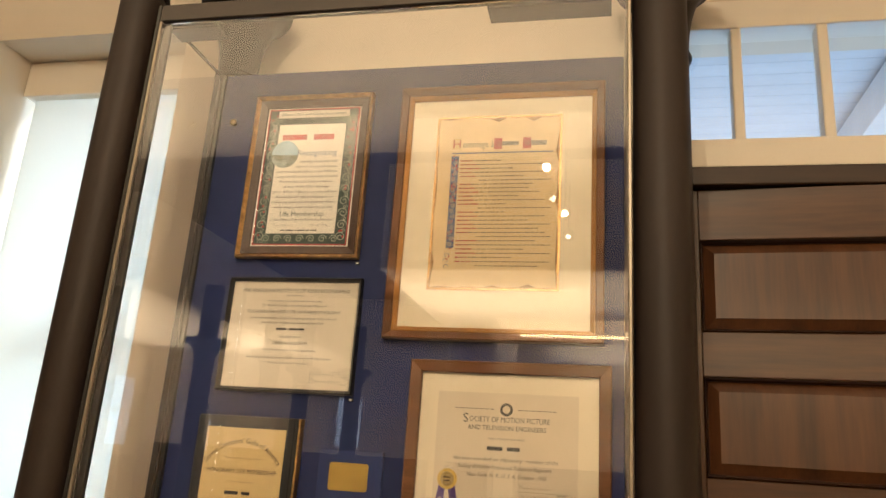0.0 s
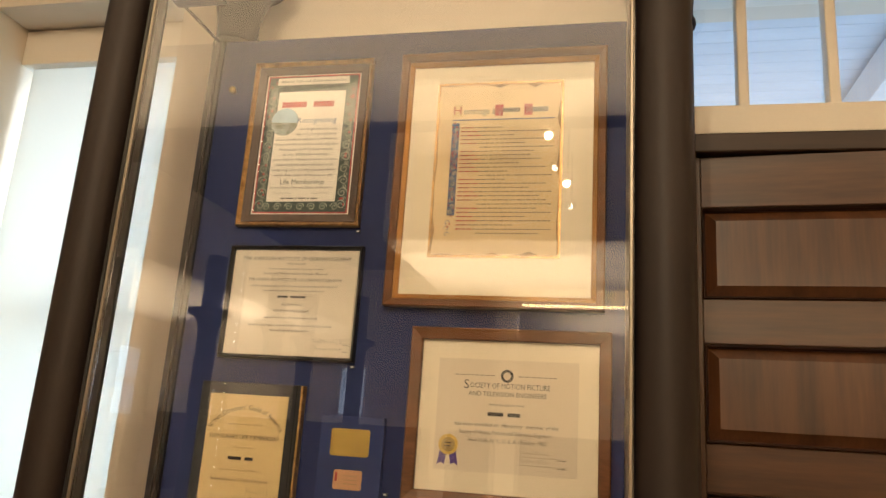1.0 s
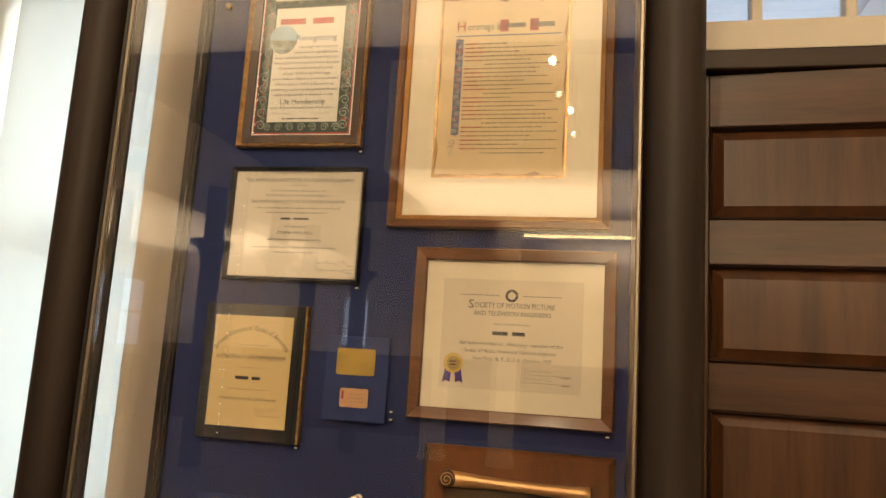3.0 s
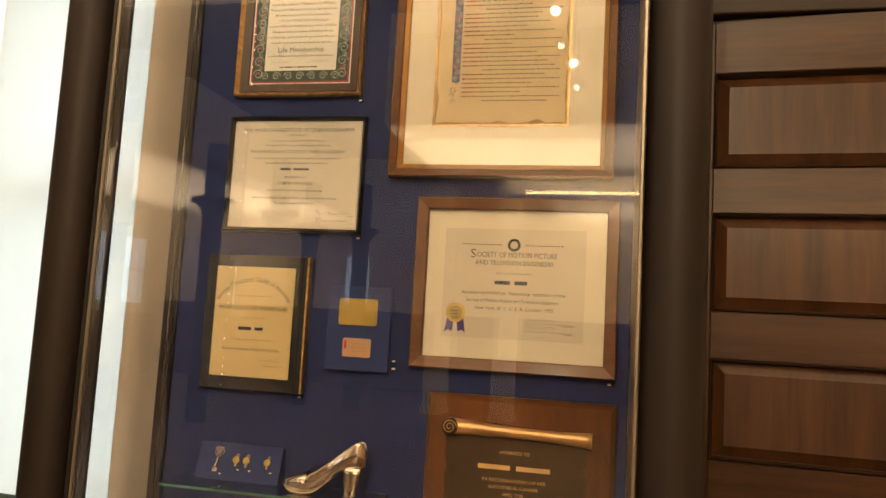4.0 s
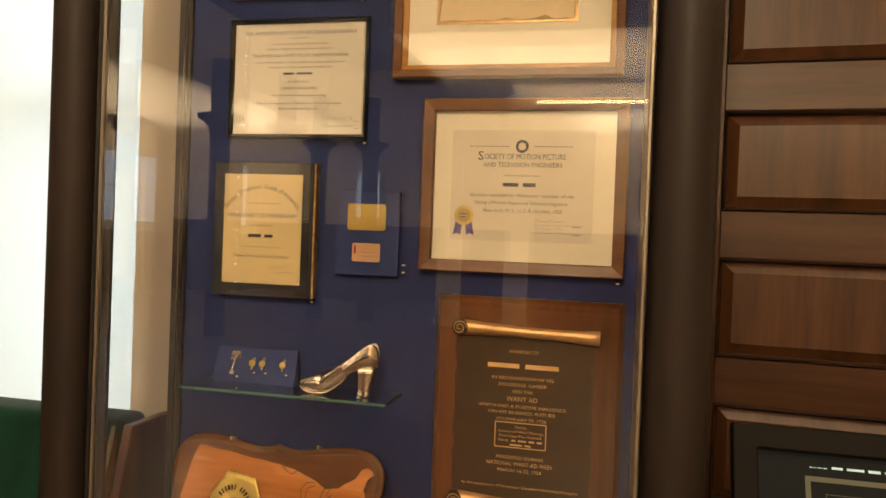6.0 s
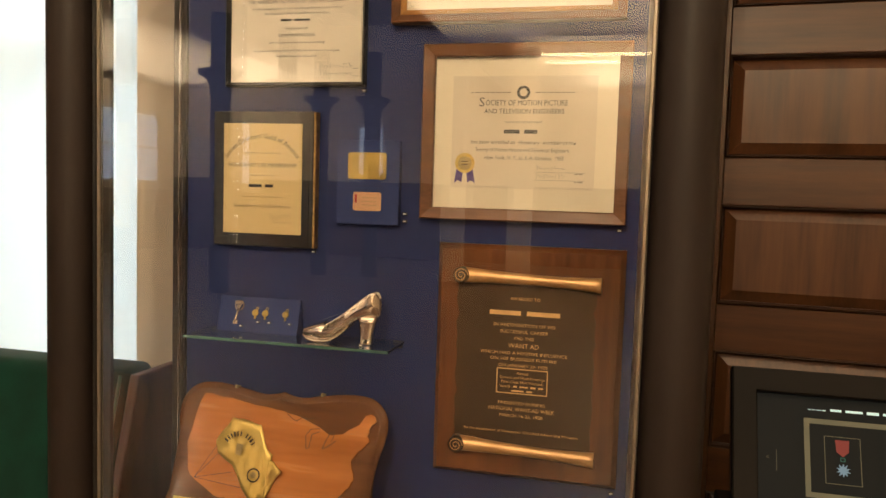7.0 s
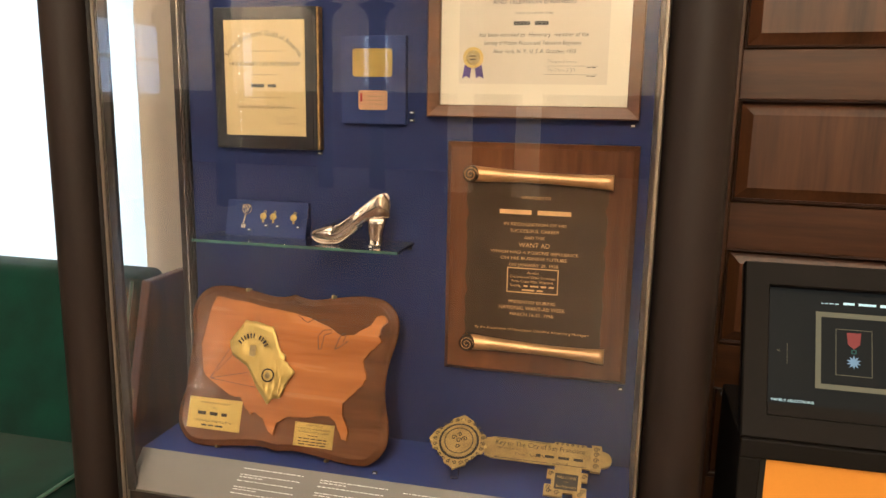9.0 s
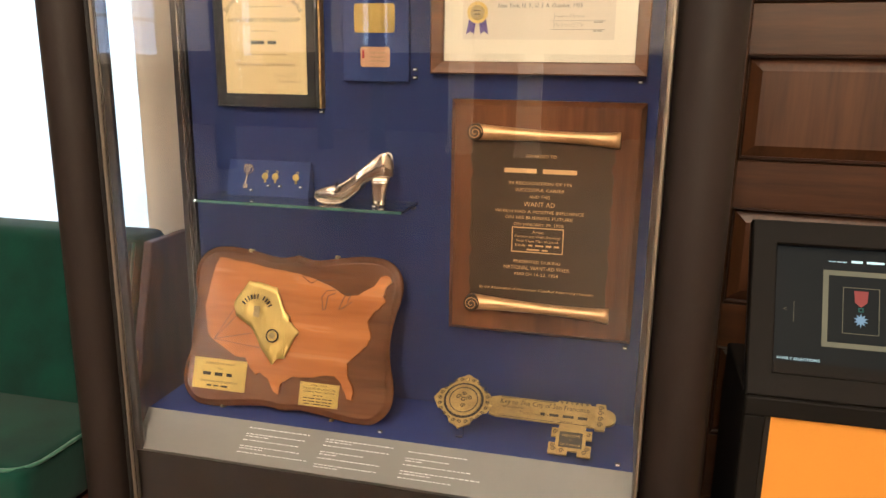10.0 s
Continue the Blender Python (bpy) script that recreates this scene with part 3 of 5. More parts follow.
for i, (s, w, x) in enumerate((("the high educational", 0.12, 0.225), ("value of your productions,", 0.135, 0.220), ("their beneficial influence on Millions,", 0.20, 0.192),
                               ("Young and Old, toward the noble objective:", 0.205, 0.192), ("Protection and Conservation", 0.17, 0.192), ("of our Wild-Life Heritage", 0.15, 0.195),
                               ("your fellow Nature-Lovers of this", 0.205, 0.192), ("Association take pleasure in", 0.185, 0.192), ("conferring upon you the greatest Honor", 0.205, 0.192),
                               ("within their power to bestow, to wit:", 0.19, 0.192))):
    text(sh, s, x, 0.306 - i * 0.0165, 0.0085, INK, w, TY - 0.0012)
text(sh, "Life Membership", 0.192, 0.132, 0.016, GREENINK, 0.14, TY - 0.0012)
text(sh, "in the Alberta Fish and Game Association.", 0.192, 0.118, 0.008, INK, 0.2, TY - 0.0012)
scribble(sh, 0.1, 0.102, 0.06, 0.008, INK, TY - 0.001, 2)
scribble(sh, 0.22, 0.102, 0.06, 0.008, INK, TY - 0.001, 4)
bars(sh, 0.13, 0.25, 0.088, 0.005, INK, TY - 0.001, 8, 4)

# -- diploma in a thin black frame --
ob, sh = picture("cream diploma in a thin black frame", 0.0, 1.640, 0.410, 0.330, 0.011, 0.022, BLACK, PAPER, lift=-1.9)
Z = lambda y: 0.318 - (y - 60) / 430 * 0.306
for s, y, h, w in (("THE AMERICAN INSTITUTE OF CINEMATOGRAPHY", 103, 0.0115, 0.335), ("(INCORPORATED)", 119, 0.004, 0.055), ("To all to whom these Letters shall come Greeting", 142, 0.006, 0.17),
                   ("The Board of Directors and the Executive Officers of", 162, 0.007, 0.20), ("THE AMERICAN INSTITUTE OF CINEMATOGRAPHY", 190, 0.0095, 0.29),
                   ("on the recommendation of the Committee on Awards, and by virtue of", 214, 0.0068, 0.265), ("the authority in them vested have conferred on", 233, 0.0068, 0.19),
                   ("the Diploma of", 290, 0.0075, 0.065), ("CINEMA PROGRESS", 317, 0.0085, 0.108), ("with all the honors thereunto appertaining", 343, 0.0068, 0.165),
                   ("Given at Los Angeles, State of California, this Fourth Day of June,", 374, 0.0068, 0.255), ("Nineteen Hundred Thirty-Five", 395, 0.0068, 0.12)):
    text(sh, s, 0.207, Z(y), h, INK, w, TY, 0.15 if h < 0.008 else 0)
bars(sh, 0.16, 0.254, Z(254), 0.009, INK, TY, 3, 2)
for y in (434, 462):
    scribble(sh, 0.275, Z(y), 0.095, 0.016, INK, TY, y)
    bars(sh, 0.372, 0.388, Z(y) - 0.004, 0.002, INK, TY, y, 2)

# -- large parchment in a gold frame --
ob, sh = picture("large parchment tribute in a wide gold moulded frame", 0.484, 1.800, 0.600, 0.762, 0.022, 0.034, WALNUT, MATBOARD, 0.014, GOLDWOOD)
part("gold_slip", ring(0.112, 0.480, 0.143, 0.672, 0.006, TY + 0.002, TY - 0.0016), GILT, sh)
part("parchment", block(0.118, 0.474, TY - 0.0006, TY + 0.001, 0.149, 0.666), PARCH, sh, "yellowed parchment with scorched edges")
rnd = random.Random(11)
scorch = bmesh.new()
def ragged(p0, p1, inward):
    pts = []
    for i in range(15):
        a = i / 14
        pts.append((p0[0] + (p1[0] - p0[0]) * a, p0[1] + (p1[1] - p0[1]) * a))
    d = [rnd.uniform(0.001, 0.005) + (0.012 if i in (2, 7, 11) else 0) * rnd.random() for i in range(15)]
    for i in range(14):
        q = [scorch.verts.new((pts[k][0] + inward[0] * e, 0, pts[k][1] + inward[1] * e)) for k, e in ((i, 0), (i + 1, 0), (i + 1, d[i + 1]), (i, d[i]))]
        scorch.faces.new(q)
ragged((0.118, 0.149), (0.118, 0.666), (1, 0)); ragged((0.474, 0.149), (0.474, 0.666), (-1, 0))
ragged((0.118, 0.149), (0.474, 0.149), (0, 1)); ragged((0.118, 0.666), (0.474, 0.666), (0, -1))
part("scorched_edge", scorch, BURNT, sh, "", pose(0, TY - 0.0009, 0))
text(sh, "ommage \u00e0", 0.238, 0.572, 0.022, INK, 0.092, TY - 0.001)
for x0, x1 in ((0.290, 0.365), (0.372, 0.445)):
    bars(sh, x0, x1, 0.583, 0.022, FAINTINK, TY - 0.001, int(x0 * 100), 1)
part("initial", block(0.160, 0.188, TY - 0.0012, TY - 0.0008, 0.566, 0.604), TAN, sh, "gilded initial")
text(sh, "H", 0.174, 0.571, 0.028, REDINK, 0.022, TY - 0.0016)
for x in (0.284, 0.368):
    part("initial", block(x, x + 0.024, TY - 0.0016, TY - 0.0012, 0.565, 0.600), REDINK, sh, "red initial")
part("rule", block(0.16, 0.455, TY - 0.0012, TY - 0.0008, 0.553, 0.556), BLUEINK, sh)
part("illuminated_column", block(0.160, 0.182, TY - 0.0012, TY - 0.0008, 0.265, 0.545), BLUEINK, sh, "blue and gold illuminated column")
vine = [flourish(sh, 0.171 + (0.003 if k % 2 else -0.003), 0.275 + k * 0.0165, 0.007, None, 0, 1.4, 1 if k % 2 else -1, 0.0009) for k in range(16)]
part("vine", merge(vine), PARCH, sh, "", pose(0, TY - 0.0014, 0))
part("vine_tail", merge([flourish(sh, 0.162, 0.243 - 0.017 * k, 0.009, None, 0, 0.9, -1 if k % 2 else 1, 0.0008) for k in range(3)]), BLUEINK, sh, "", pose(0, TY - 0.001, 0))
dots = bmesh.new()
for k in range(34):
    x, z = 0.171 + rnd.uniform(-0.009, 0.009), rnd.uniform(0.22, 0.545)
    box(dots, x - 0.0025, x + 0.0025, -0.0002, 0, z - 0.0025, z + 0.0025)
tagged(part("berries", dots, REDINK, sh, "", pose(0, TY - 0.0016, 0)), kind="stuff")
for i in range(27):
    z = 0.530 - i * 0.0122
    wd = 0.10 + 0.115 * abs(math.sin(i * 1.7)) + (0.03 if i > 14 else 0)
    x = 0.195 + (0.05 if i % 7 == 5 else 0)
    bars(sh, x, min(x + wd * 1.15, 0.455), z, 0.0036, INK, TY - 0.001, 40 + i, 5)
    if i % 7 != 5:
        bars(sh, 0.188, 0.226 + 0.012 * (i % 3), z, 0.0052, REDINK, TY - 0.0014, 80 + i, 3)
for i in range(9):
    scribble(sh, 0.30 + 0.012 * (i % 4), 0.505 - i * 0.033, 0.06 + 0.02 * (i % 3), 0.006, GREYPAPER, TY - 0.001, i)
for i in range(3):
    scribble(sh, 0.20, 0.205 - 0.012 * i, 0.20, 0.006, GREYPAPER, TY - 0.001, i + 20)

# -- society certificate with seal --
ob, sh = picture("society certificate with a gold seal in a walnut frame", 0.574, 1.293, 0.530, 0.452, 0.031, 0.03, WALNUT, MATBOARD)
part("certificate", block(0.078, 0.448, TY - 0.0006, TY + 0.001, 0.084, 0.372), GREYPAPER, sh, "pale grey certificate")
Y = TY - 0.001
Z = lambda y: 0.452 - (y - 212) / 533 * 0.452 - 0.004
globe = part("emblem", lathe([(0.017, 0), (0.017, 0.0004)], 28), DARKBRASS, sh, "round engraved emblem", pose(0.262, Y, Z(351), 90))
part("emblem_band", lathe([(0.010, 0), (0.010, 0.0004)], 20), GREYPAPER, globe, "", pose(0, 0, 0.0006))
bars(sh, 0.125, 0.232, Z(351), 0.0035, FAINTINK, Y, 1, 7)
bars(sh, 0.292, 0.395, Z(351), 0.0035, FAINTINK, Y, 2, 6)
for s, y, h, w, x in (("S", 393, 0.024, 0.014, 0.155), ("OCIETY OF MOTION PICTURE", 390, 0.0145, 0.21, 0.270), ("AND TELEVISION ENGINEERS", 414, 0.0125, 0.205, 0.264), ("THIS IS TO CERTIFY THAT", 443, 0.005, 0.095, 0.264),
                      ("has been enrolled an  Honorary  member of the", 506, 0.0105, 0.27, 0.264), ("Society of Motion Picture and Television Engineers", 529, 0.0105, 0.24, 0.262),
                      ("New York, N. Y., U. S. A. October, 1955", 553, 0.0105, 0.205, 0.268)):
    text(sh, s, x, Z(y), h, INK, w, Y, 0.2 if y in (506, 553) else 0)
bars(sh, 0.215, 0.312, Z(468), 0.014, INK, Y, 5, 2)
for y in (580, 604):
    scribble(sh, 0.30, Z(y), 0.075, 0.012, INK, Y, y)
    part("rule", block(0.295, 0.425, Y - 0.0002, Y, Z(y) - 0.008, Z(y) - 0.0073), INK, sh)
    bars(sh, 0.398, 0.422, Z(y) - 0.011, 0.003, INK, Y, y, 2)
rib = bmesh.new()
for s in (-1, 1):
    q = [rib.verts.new(p) for p in ((0.115 + s * 0.002, 0, 0.140), (0.115 + s * 0.020, 0, 0.140), (0.115 + s * 0.028, 0, 0.096), (0.115 + s * 0.017, 0, 0.103), (0.115 + s * 0.008, 0, 0.097))]
    rib.faces.new(q)
part("ribbon", rib, PURPLE, sh, "purple satin ribbon tails", pose(0, Y - 0.001, 0))
seal = bmesh.new()
n = 48
ringv = [seal.verts.new((0.0255 * (1 + 0.05 * (i % 2)) * math.cos(2 * math.pi * i / n), 0, 0.0255 * (1 + 0.05 * (i % 2)) * math.sin(2 * math.pi * i / n))) for i in range(n)]
seal.faces.new(ringv)
seal_ob = part("seal", seal, BRASS, sh, "embossed gold foil seal", pose(0.115, Y - 0.0016, 0.148))
part("seal_relief", lathe([(0.018, 0.0), (0.017, 0.0006), (0.013, 0.0006), (0.0125, 0.0003)], 28), DULLBRASS, seal_ob, "", pose(0, -0.0002, 0, 90))
bars(seal_ob, -0.010, 0.010, 0.004, 0.004, DARKBRASS, -0.0012, 4, 1)
bars(seal_ob, -0.009, 0.009, -0.004, 0.004, DARKBRASS, -0.0012, 5, 1)

# -- black plaque with a tan sheet --
pl = thing("award_plaque", "black plaque with a tan membership sheet under acrylic", "plaque", pose(-0.027, -0.001, 1.197))
part("board", block(0, 0.298, -0.026, 0, 0, 0.373, 0.003, 2), BLACK, pl)
part("edge_band", block(0.2985, 0.305, -0.026, 0, 0.001, 0.372, 0.001), GILT, pl, "pale gold side edge")
sh = part("sheet", block(0.031, 0.266, -0.0275, -0.026, 0.036, 0.340), TAN, pl, "tan printed sheet")
g = part("acrylic_cover", block(0.0, 0.294, -0.0020, 0, 0.002, 0.371), FRAMEGLASS, pl, "", pose(0.002, -0.0295, 0, 0, 0, -3.0))
g.visible_shadow = False
Y = -0.028
Z = lambda y: 0.373 - (y - 140) / 438 * 0.373 - 0.004
text(sh, "Screen Directors' Guild of America", 0.147, Z(222), 0.0145, INK, 0.245, Y, 0, "CENTER", 0.125)
for s, y, h, w, sr in (("Know all men by these presents that", 271, 0.004, 0.105, 0), ("HONORARY LIFE MEMBERSHIP", 315, 0.012, 0.205, 0), ("has been conferred upon", 343, 0.004, 0.075, 0),
                       ("By the unanimous resolution of the membership of the", 413, 0.004, 0.12, 0), ("Screen Directors' Guild of America", 446, 0.009, 0.17, 0)):
    text(sh, s, 0.149, Z(y), h, INK, w, Y, sr)
bars(sh, 0.108, 0.192, Z(375), 0.013, INK, Y, 6, 2)
scribble(sh, 0.17, Z(478), 0.07, 0.014, INK, Y, 1)
scribble(sh, 0.178, Z(495), 0.07, 0.014, INK, Y, 2)

# -- blue card with two metal passes --
cd = thing("pass_display", "blue mounting board holding two small metal passes", "mounting board", pose(0.337, -0.001, 1.270))
part("board", block(0, 0.178, -0.018, 0, 0, 0.226, 0.002, 2), NAVYCARD, cd)


def rounded(x0, x1, z0, z1, r, depth):
    pts = []
    for cx, cz, a0 in ((x1 - r, z1 - r, 0), (x0 + r, z1 - r, 90), (x0 + r, z0 + r, 180), (x1 - r, z0 + r, 270)):
        pts += [(cx + r * math.cos(radians(a0 + k * 22.5)), cz + r * math.sin(radians(a0 + k * 22.5))) for k in range(5)]
    return sheet(pts, depth)


part("gold_pass", rounded(0.033, 0.141, 0.122, 0.193, 0.007, 0.0025), BRASS, cd, "plain brass pass", pose(0, -0.018, 0))
c2 = part("copper_pass", rounded(0.049, 0.128, 0.037, 0.087, 0.006, 0.0025), material("pink_gold", (0.62, 0.36, 0.20), 0.4, 0.6, 12, 0.1, 0.08), cd, "pink gold pass with a red mark", pose(0, -0.018, 0))
part("red_mark", block(0.054, 0.060, -0.0030, -0.0026, 0.058, 0.080, 0.0), REDINK, c2)
for k in range(3):
    bars(c2, 0.075, 0.118, 0.052 + k * 0.010, 0.003, DULLBRASS, -0.0027, k, 3)

# -- small number tabs --
def tab(x, y, z, tilt=0):
    t = thing("number_tab", "tiny black number tab with white print", "number tab", pose(x, y, z, tilt), "exhibit number tabs")
    part("block", block(-0.0065, 0.0065, -0.006, 0, 0, 0.008, 0.001), BLACK, t)
    part("print", block(-0.004, 0.004, -0.0066, -0.0062, 0.002, 0.006), WHITEINK, t)


for x, z in ((0.385, 2.014), (0.405, 1.625), (0.268, 1.184), (0.528, 1.298), (0.528, 1.278), (1.090, 1.276), (1.100, 0.600), (-0.140, 1.086), (-0.140, 1.068)):
    tab(x, -0.001, z)
pg = thing("wall_peg", "small pale wooden peg on the navy panel", "peg", pose(-0.074, -0.001, 2.478))
smooth(part("knob", lathe([(0.005, 0), (0.006, 0.006), (0.010, 0.010), (0.011, 0.015), (0.007, 0.020)], 20), DULLBRASS, pg, "", pose(0, 0, 0, 90)))

# -- bronze scroll plaque on a walnut board --
PW, PH = 0.475, 0.604
pq = thing("award_plaque", "walnut board carrying a bronze scroll with raised lettering", "plaque", pose(0.636, -0.001, 0.627))
part("board", merge([block(0.006, PW - 0.012, -0.032, 0, 0.006, PH - 0.012), frustum(-0.006, PW, -0.006, PH, 0.014, -0.014, -0.0335), block(-0.006, PW, -0.014, 0, -0.006, PH)]), BOARD, pq, "walnut board with bevelled edge")
edge_l = [(0.053 + 0.0022 * math.sin(i * 1.9) + (0.004 if i % 5 == 2 else 0), 0.078 + i * 0.0203) for i in range(23)]
edge_r = [(0.407 + 0.0022 * math.sin(i * 2.3 + 1) - (0.005 if i % 5 == 3 else 0), 0.078 + i * 0.0203) for i in range(23)]
scroll = part("scroll", sheet(edge_l[::-1] + edge_r, 0.006), BRONZEPLATE, pq, "dark bronze sheet with ragged edges", pose(0, -0.0336, 0))


def roll(x0, x1, z, r0, r1, y):
    """A rolled edge, thick at its curled end, narrow in the middle, flaring at the other."""
    bm = bmesh.new()
    rings = []
    for i in range(25):
        a = i / 24
        r = r0 * (1 - a) ** 1.5 + r1 * a ** 3 + 0.011 - 0.002 * math.sin(a * math.pi)
        rings.append([bm.verts.new((x0 + (x1 - x0) * a, y + r * math.cos(k * math.pi / 8), z + r * math.sin(k * math.pi / 8) - 0.010 * a)) for k in range(16)])
    for p, q in zip(rings, rings[1:]):
        for k in range(16):
            bm.faces.new((p[k], p[(k + 1) % 16], q[(k + 1) % 16], q[k])).smooth = True
    bm.faces.new(rings[0])
    bm.faces.new(rings[-1][::-1])
    return bm


for z in (0.526, 0.083):
    r = part("scroll_roll", roll(0.060, 0.418, z, 0.010, 0.009, -0.048), BRONZEHI, pq, "polished bronze rolled edge")
    smooth(part("scroll_curl", lathe([(0.0205, -0.03), (0.0205, 0.004), (0.0185, 0.006)], 24), BRONZEPLATE, r, "", pose(0.066, -0.066, z, 90)))
    sp = bmesh.new()
    last = None
    for k in range(30):
        a = k * 0.42
        rr = 0.0185 * (1 - k / 34)
        p = Vector((rr * math.cos(a), 0, rr * math.sin(a)))
        d = p.normalized() * 0.0012
        pair = [sp.verts.new(p - d), sp.verts.new(p + d)]
        if last:
            sp.faces.new((last[0], last[1], pair[1], pair[0]))
        last = pair
    part("spiral", sp, BRONZEHI, r, "", pose(0.066, -0.0725, z))
for s, z, h, w in (("AWARDED TO", 0.470, 0.0085, 0.076), ("IN RECOGNITION OF HIS", 0.402, 0.0085, 0.158), ("SUCCESSFUL CAREER", 0.385, 0.0085, 0.124), ("AND THIS", 0.368, 0.0085, 0.052), ("WANT AD", 0.349, 0.0125, 0.079),
                   ("WHICH HAD A POSITIVE INFLUENCE", 0.3295, 0.0085, 0.224), ("ON HIS BUSINESS FUTURE", 0.314, 0.0085, 0.171), ("ON JANUARY 29, 1920", 0.297, 0.0085, 0.126),
                   ("PRESENTED DURING", 0.199, 0.0085, 0.120), ("NATIONAL WANT-AD WEEK", 0.183, 0.0105, 0.170), ("MARCH 16-22, 1958", 0.166, 0.0085, 0.112),
                   ("By the Association of Newspaper Classified Advertising Managers", 0.124, 0.0072, 0.295)):
    text(scroll, s, 0.229, z - h / 2, h, LETTER, w, -0.0066)
bars(scroll, 0.138, 0.334, 0.433, 0.017, LETTER, -0.0066, 12, 2)
part("box_rule", ring(0.162, 0.294, 0.223, 0.289, 0.0025, -0.006, -0.0072), LETTER, scroll)
for k, (s, w) in enumerate((("Artist", 0.031), ("Cartoon and Wash Drawings.", 0.118), ("First Class Man Wanted.", 0.108), ("Steady.", 0.030))):
    text(scroll, s, 0.229 if k < 3 else 0.186, 0.2735 - k * 0.0115, 0.0072, LETTER, w, -0.0066)
bars(scroll, 0.206, 0.290, 0.242, 0.007, LETTER, -0.0066, 21, 4)
bars(scroll, 0.202, 0.262, 0.231, 0.007, LETTER, -0.0066, 22, 2)

# ---- glass shelf and what stands on it ----
SHELF_Z = 0.958
shelf = thing("glass_shelf", "green-edged glass shelf on small dark brackets", "shelf", pose(0, 0, SHELF_Z))
g = part("pane", block(-0.045, 0.537, -0.150, -0.004, -0.008, 0.0, 0.0008), SHELFGLASS, shelf, "clear glass with green edges")
g.visible_shadow = False
part("front_edge", block(-0.044, 0.536, -0.1512, -0.1502, -0.0075, -0.0005), material("green_glass_edge", (0.075, 0.165, 0.13), 0.15, 0, 20, 0.3, 0, 90), shelf, "green glass edge")
for x in (-0.040, 0.507):
    part("bracket", block(x, x + 0.024, -0.012, 0.0, -0.020, -0.0085, 0.001), CASEMETAL, shelf, "dark metal bracket")

wedge = thing("jewelry_riser", "blue sloping card with four small gold charms", "display riser", pose(0.000, -0.052, SHELF_Z))
bm = bmesh.new()
w0, w1, hh, dd = 0.0, 0.242, 0.094, 0.026
v = [bm.verts.new(p) for p in ((w0, 0, 0), (w1, 0, 0), (w1, dd, hh), (w0, dd, hh), (w0, dd + 0.022, 0), (w1, dd + 0.022, 0), (w1, dd + 0.006, hh), (w0, dd + 0.006, hh))]
for f in ((0, 1, 2, 3), (0, 4, 5, 1), (3, 2, 6, 7), (4, 7, 6, 5), (0, 3, 7, 4), (1, 5, 6, 2)):
    bm.faces.new([v[i] for i in f])
part("card", bm, NAVYCARD, wedge)
TILT = math.degrees(math.atan2(dd, hh))
LEAN = pose(0.000, -0.052, SHELF_Z, -TILT)


def charm(x, s, label):
    c = thing("charm", label, "charm", LEAN @ pose(x, -0.001, s), "gold charms")
    smooth(part("disc", lathe([(0.006, 0), (0.0095, 0.001), (0.0095, 0.003), (0.006, 0.004)], 24), BRASS, c, "", pose(0, 0, 0, 90)))
    part("loop", torus(0.0035, 0.0009, 16, 6), BRASS, c, "", pose(0.0035, 0, 0.0125, 90))
    part("pendant", frustum(-0.003, 0.003, -0.017, -0.009, 0.0015, 0, -0.003), BRASS, c)
    return c


for x in (0.112, 0.142, 0.203):
    charm(x, 0.055, "small round gold charm pinned to the blue card")
kc = thing("charm_key", "small ornate silver-gold key charm on the blue card", "key charm", LEAN @ pose(0.052, -0.001, 0.015), "gold charms")
part("bow", torus(0.013, 0.0018), SILVER, kc, "", pose(0.008, 0, 0.058, 90))
part("bow_scroll", merge([flourish(kc, 0.008 + dx, 0.058 + dz, 0.006, None, 0, 1.3, f, 0.0016) for dx, dz, f in ((0.006, 0.006, 1), (-0.006, 0.006, -1), (0, -0.005, 1))]), SILVER, kc, "", pose(0, -0.003, 0))
part("stem", lathe([(0.0022, 0), (0.0032, 0.01), (0.0022, 0.02), (0.003, 0.036)], 12), SILVER, kc, "", pose(0.001, -0.002, 0.010, 0, 10, 0))
part("bit", block(-0.004, 0.010, -0.004, -0.001, 0.004, 0.016, 0.001), SILVER, kc)
for x in (0.074, 0.124, 0.158, 0.219):
    t = thing("number_tab", "tiny black number tab with white print", "number tab", LEAN @ pose(x, -0.0005, 0.026 if x > 0.1 else 0.012), "exhibit number tabs")
    part("block", block(-0.005, 0.005, -0.005, 0, 0, 0.007, 0.001), BLACK, t)
    part("print", block(-0.003, 0.003, -0.0056, -0.0052, 0.002, 0.005), WHITEINK, t)


# silver shoe with a block heel: sections along its length
shoe = thing("metal_shoe", "polished metal high-heeled pump trophy on the glass shelf", "shoe", pose(0.273, -0.082, SHELF_Z + 0.0005))
SL = 0.222


def curve(pairs, x):
    xs, ys = zip(*pairs)
    i = max(0, min(len(xs) - 2, int(np.searchsorted(xs, x)) - 1))
    p = lambda k: ys[max(0, min(len(ys) - 1, k))]
    t = (x - xs[i]) / (xs[i + 1] - xs[i])
    a, b, c, d = p(i - 1), p(i), p(i + 1), p(i + 2)
    return 0.5 * (2 * b + (c - a) * t + (2 * a - 5 * b + 4 * c - d) * t * t + (3 * b - a - 3 * c + d) * t ** 3)


